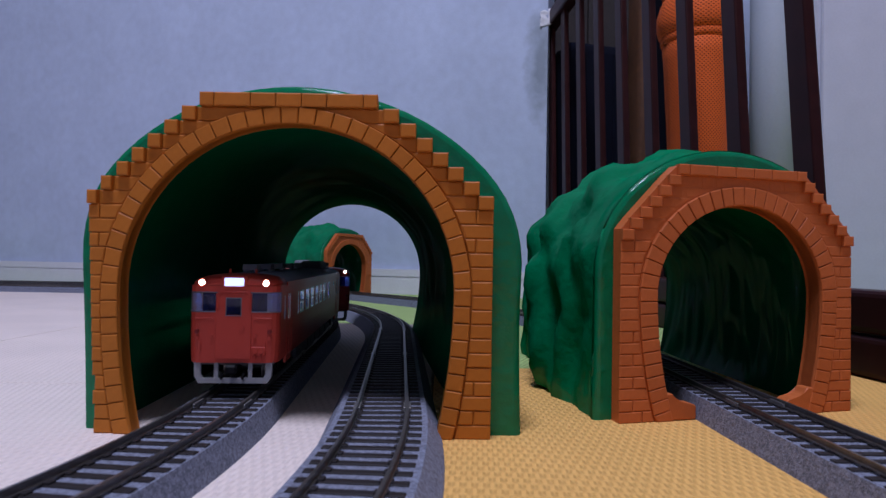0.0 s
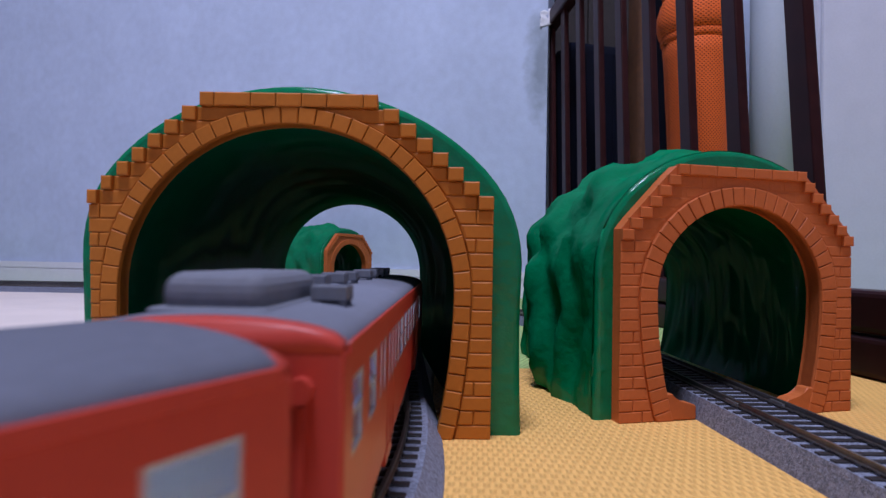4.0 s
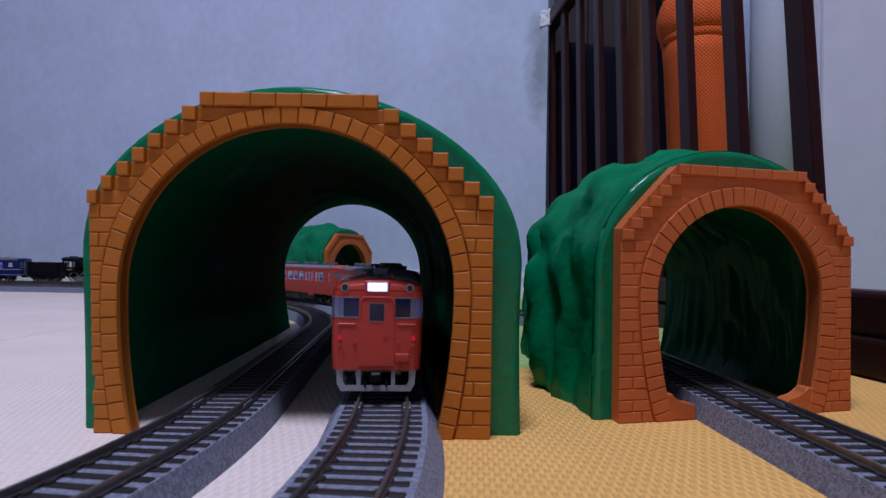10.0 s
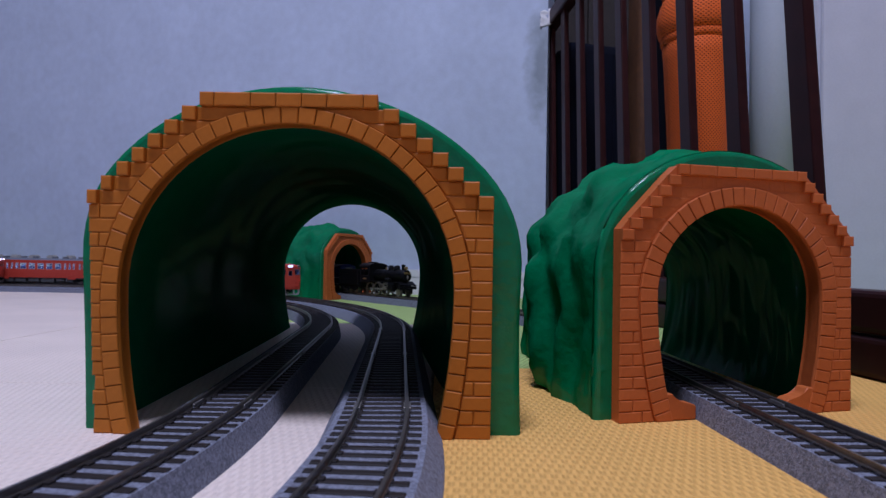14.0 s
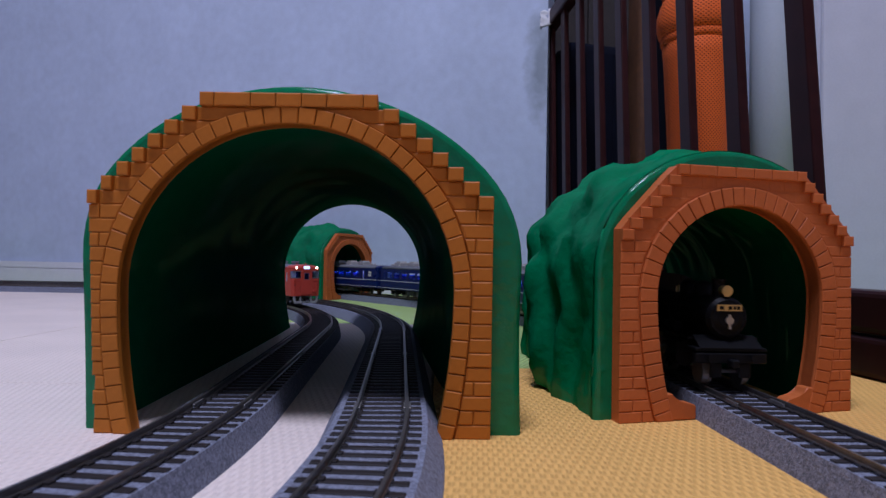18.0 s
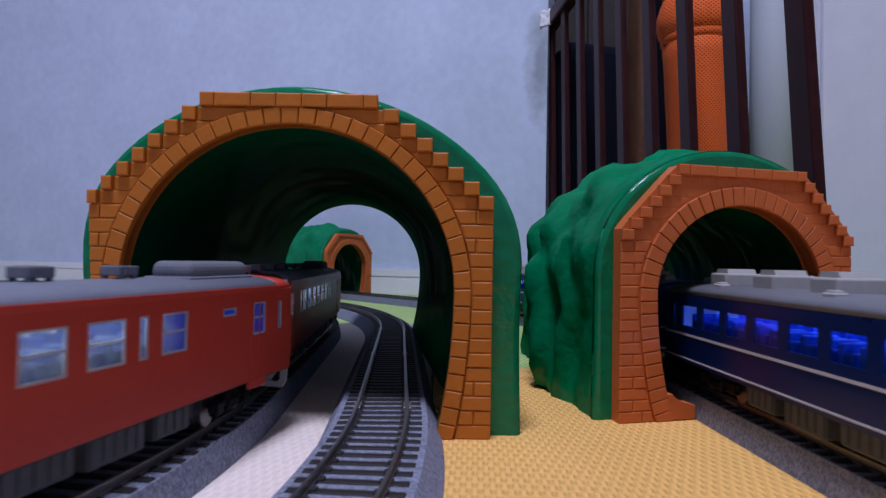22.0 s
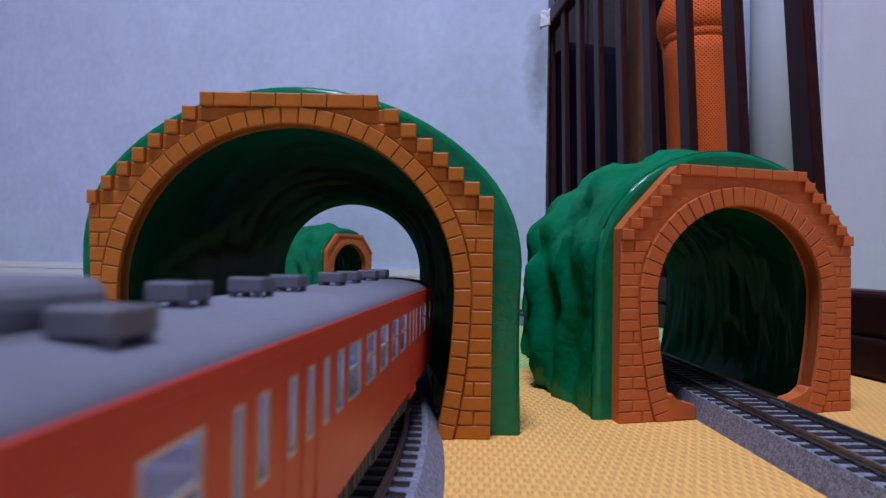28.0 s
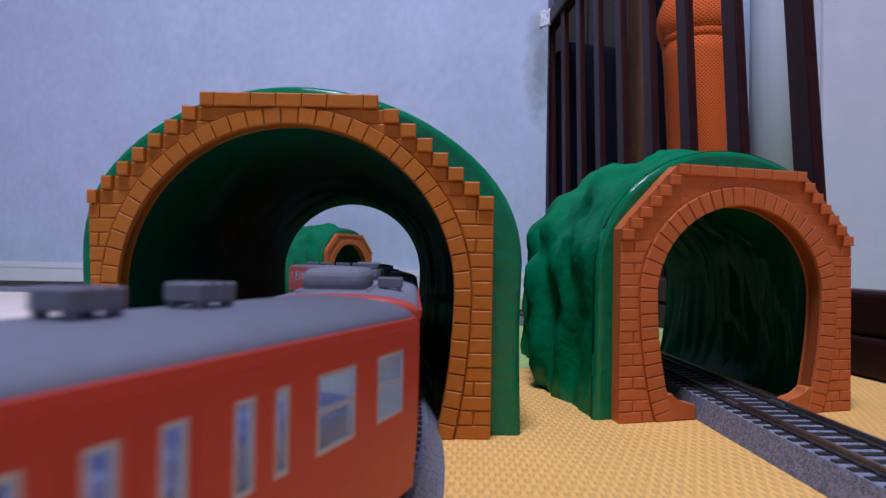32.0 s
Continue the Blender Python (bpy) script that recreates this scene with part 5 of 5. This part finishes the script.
    for s in (-1, 1):
        bm = bmesh.new()
        box(bm, -27.5, 15.5, s * 11.4 - 0.5, s * 11.4 + 0.5, -0.8, 0.8, 0.2)
        for x in (14, -6, -26):
            tube(bm, (x, s * 10.8, 0), (x, s * 12.1, 0), 1.7, 12)
        box(bm, -7, 19, s * 12.8 - 0.5, s * 12.8 + 0.5, -0.7, 1.3, 0.2)
        part("coupling_rod", bm, M_ROD, rods, "pale steel coupling rod")
    b = empty("leading_axle", mm_pose(48, 0, 0))
    b.parent = t
    bm = bmesh.new()
    wheelset(bm, 0, 5.6)
    part("wheelset", bm, M_ROD, b, "pale metal leading wheels")
    bm = bmesh.new()
    box(bm, 54, 58, -15, 15, 10.0, 14.5, 0.6)
    for y in (-9, 9):
        tube(bm, (58, y, 12.4), (60.5, y, 12.4), 0.8, 8)
        tube(bm, (60.5, y, 12.4), (61, y, 12.4), 2.0, 12)
    box(bm, 57, 62, -1.6, 1.6, 8.6, 12.0, 0.5)
    for y in (-6, 6):
        box(bm, 56, 57.4, y - 2.5, y + 2.5, 4.0, 10.2, 0.4)
    add("buffer_beam", bm, M_BLACK)
    return t, axles, rods


def tender():
    t = empty("tender")
    tagged(t, "black coal tender behind the steam locomotive", "tender")
    bm = bmesh.new()
    box(bm, -28, 28, -14.5, 14.5, 12, 29, 0.6)
    part("tank", bm, M_BLACK, t)
    for x0, x1, y0, y1, z1 in ((-28, 28, -14.9, -13.9, 36), (-28, 28, 13.9, 14.9, 36), (25, 28, -13.8, 13.8, 36), (-28, -13, -13.8, 13.8, 33)):
        bm = bmesh.new()
        box(bm, x0, x1, y0, y1, 28.8, z1, 0.3)
        part("coal_board", bm, M_BLACK, t)
    bm = bmesh.new()
    rnd = random.Random(4)
    for k in range(130):
        r = rnd.uniform(1.2, 2.4)
        x, y = rnd.uniform(-11, 23), rnd.uniform(-12, 12)
        z = 29 + 4.0 * (1 - (y / 14) ** 2) * (1 - ((x - 7) / 24) ** 2) + rnd.uniform(-0.5, 0.5)
        vs = bmesh.ops.create_icosphere(bm, subdivisions=1, radius=r)["verts"]
        bmesh.ops.transform(bm, matrix=Matrix.Translation((x, y, z)) @ Euler((rnd.random() * 3, rnd.random() * 3, 0)).to_matrix().to_4x4(), verts=vs)
    part("coal", bm, M_COAL, t, "heap of black coal")
    bm = bmesh.new()
    box(bm, -28, 28, -13, 13, 9.5, 12.4, 0.3)
    for s in (-1, 1):
        box(bm, -25, 25, s * 12.4 - 0.7, s * 12.4 + 0.7, 5.4, 9.6, 0.3)
        for x in (-17, 0, 17):
            box(bm, x - 3, x + 3, s * 13.0 - 1.2, s * 13.0 + 1.2, 3.6, 8.6, 0.5)
    part("frame", bm, M_BLACK, t)
    for x in (-17, 0, 17):
        bm = bmesh.new()
        wheelset(bm, x, 5.6)
        part("wheelset", bm, M_ROD, t, "pale metal wheelset")
    bm = bmesh.new()
    box(bm, -36, -30, -1.6, 1.6, 7.6, 10.8, 0.5)
    part("coupler", bm, M_BLACK, t)
    return t


CARS_A = [railcar("vermilion diesel railcar with two cabs and lit headlamps", "double", "head", "", "inner loop railcars")]
CARS_A.append(copy_thing(CARS_A[0], Matrix()))
CARS_B = [railcar("vermilion diesel railcar with grey roof, coupled cab to cab", "single", "", "", "middle loop railcars"), None, None,
          railcar("vermilion diesel railcar with glowing red tail lamps", "single", "tail", "", "middle loop railcars", False)]
CARS_B[1] = railcar("vermilion diesel railcar with a glowing destination sign", "single", "sign", "", "middle loop railcars", False)
CARS_B[2] = copy_thing(CARS_B[0], Matrix())
FLIP_B = [False, True, False, True]
LOCO, DRIVERS, RODS = steam_locomotive()
TENDER = tender()
CARS_C = [coach("dark blue coach with cream-framed end windows behind the tender", "blue coaches", True), coach("dark blue coach with pale lines and beige roof units", "blue coaches")]
CARS_C += [copy_thing(CARS_C[1], Matrix()), copy_thing(CARS_C[1], Matrix())]


# ---------------------------------------------------------------- motion of the trains
PITCH = 266.0


def bogies_of(car):
    return sorted((c for c in car.children if c.name.split(".")[0] in ("bogie", "leading_axle")), key=lambda c: -c.matrix_basis.translation.x)


def run_train(line, cars, offsets, direction, times, places, flips=(), bases=(), sink=0.0, step=0.25):
    """Keys each car, and the swing of its bogies, on the line. places: running length of the train's front at the given times; direction: +1 along the line."""
    rows = np.arange(0, 32.01, step)
    front = np.interp(rows, times, places)
    L = line.length
    for n, (car, off) in enumerate(zip(cars, offsets)):
        half = (bases[n] if bases else 176.0) / 2
        flip = bool(flips) and flips[n]
        keys, heads = [], []
        for t, s in zip(rows, front):
            c = s - direction * off
            sa, sb = (c + direction * half) % L, (c - direction * half) % L
            a, b = line.at(sa), line.at(sb)
            mid, d = (a + b) / 2, (b - a) if flip else (a - b)
            yaw = math.atan2(d[1], d[0])
            keys.append((float(t), mm_pose(mid[0], mid[1], RAIL_Z - sink, 0, 0, math.degrees(yaw))))
            ends = [float(line.heading(q)) + (math.pi if direction < 0 else 0) + (math.pi if flip else 0) - yaw for q in ((sb, sa) if flip else (sa, sb))]
            heads.append([math.degrees(math.remainder(e, 2 * math.pi)) for e in ends])
        walk(car, keys)
        for k, b in enumerate(bogies_of(car)[:2]):
            x = b.matrix_basis.translation.x
            walk(b, [(key[0], pose(x, 0, sink * MM, 0, 0, h[k])) for key, h in list(zip(keys, heads))[::2]])


def motions():
    # inner loop: two cars, running length of the front against time; one lap in 20.5 s
    pitch = PITCH * RAILCAR_SCALE
    base = 176.0 * RAILCAR_SCALE
    for car in CARS_A + CARS_B:
        car.scale = (RAILCAR_SCALE, RAILCAR_SCALE, 1.0)
    lap, LA = 20.50, LINE_A.length
    known = [(14.2, 866), (17.5, 1492), (18.0, 1582), (18.5, 1688), (19.0, 1788), (19.5, 1870), (20.0, 1949), (20.5, 2023), (21.0, 2096), (22.0, 2260), (23.0, 2415), (24.0, 2574), (24.6, 2670)]
    tt = [t - lap for t, _ in known] + [t for t, _ in known] + [14.2 + lap]
    sp = [s - LA for _, s in known] + [s for _, s in known] + [866 + LA]
    run_train(LINE_A, CARS_A, [pitch * (k + 0.5) - 4 for k in range(2)], 1, tt, sp, bases=[base] * 2, sink=0.6)
    # middle loop: four cars the other way, running length of the tail against time; one lap in 24.34 s
    lap, LB, long = 24.34, LINE_B.length, 4 * pitch - 8
    known = [(0.0, 3690), (3.0, 3244), (3.66, 3149), (6.0, 2795), (6.66, 2709), (8.0, 2504), (9.0, 2356), (10.0, 2208), (11.0, 2056), (12.5, 1799), (14.0, 1569), (17.5, 922)]
    tt = [t for t, _ in known] + [t + lap for t, _ in known]
    sp = [s - long for _, s in known] + [s - long - LB for _, s in known]
    run_train(LINE_B.shifted(-2.8, True), CARS_B, [pitch * (k + 0.5) - 4 for k in range(4)], -1, tt, sp, FLIP_B, bases=[base] * 4, sink=SINK + 0.6)
    # outermost line: engine, tender and four coaches; running length of the first coach's front
    tt = [0.0, 10.2, 14.5, 16.5, 19.3, 25.5, 32.0]
    sp = [2473 - 10.2 * 160, 2473, 3200, 3512, 3998, 5036, 5036 + 6.5 * 95]
    run_train(LINE_C, CARS_C, [PITCH * (k + 0.5) - 4 for k in range(4)], 1, tt, sp, sink=1.2)
    run_train(LINE_C, [TENDER], [-41.5], 1, tt, sp, bases=[40.0])
    run_train(LINE_C, [LOCO], [-121.5], 1, tt, sp, bases=[44.0])
    # drivers and rods turn while the engine rolls out of the narrow tunnel
    turn_rows = [0.0, 17.3] + [17.4 + 0.05 * k for k in range(46)] + [19.8, 32.0]
    at = np.interp(turn_rows, tt, sp)
    still = np.interp(17.4, tt, sp)
    stop = np.interp(19.65, tt, sp)
    angles = [(min(max(v, still), stop) - still) / 9.0 for v in at]
    for axle in DRIVERS:
        x = axle.matrix_basis.translation.x
        walk(axle, [(t, pose(x, 0, 9.0 * MM, 0, math.degrees(a), 0)) for t, a in zip(turn_rows, angles)])
    walk(RODS, [(t, mm_pose(4.0 * math.cos(a), 0, 9.0 - 4.0 * math.sin(a))) for t, a in zip(turn_rows, angles)])


motions()
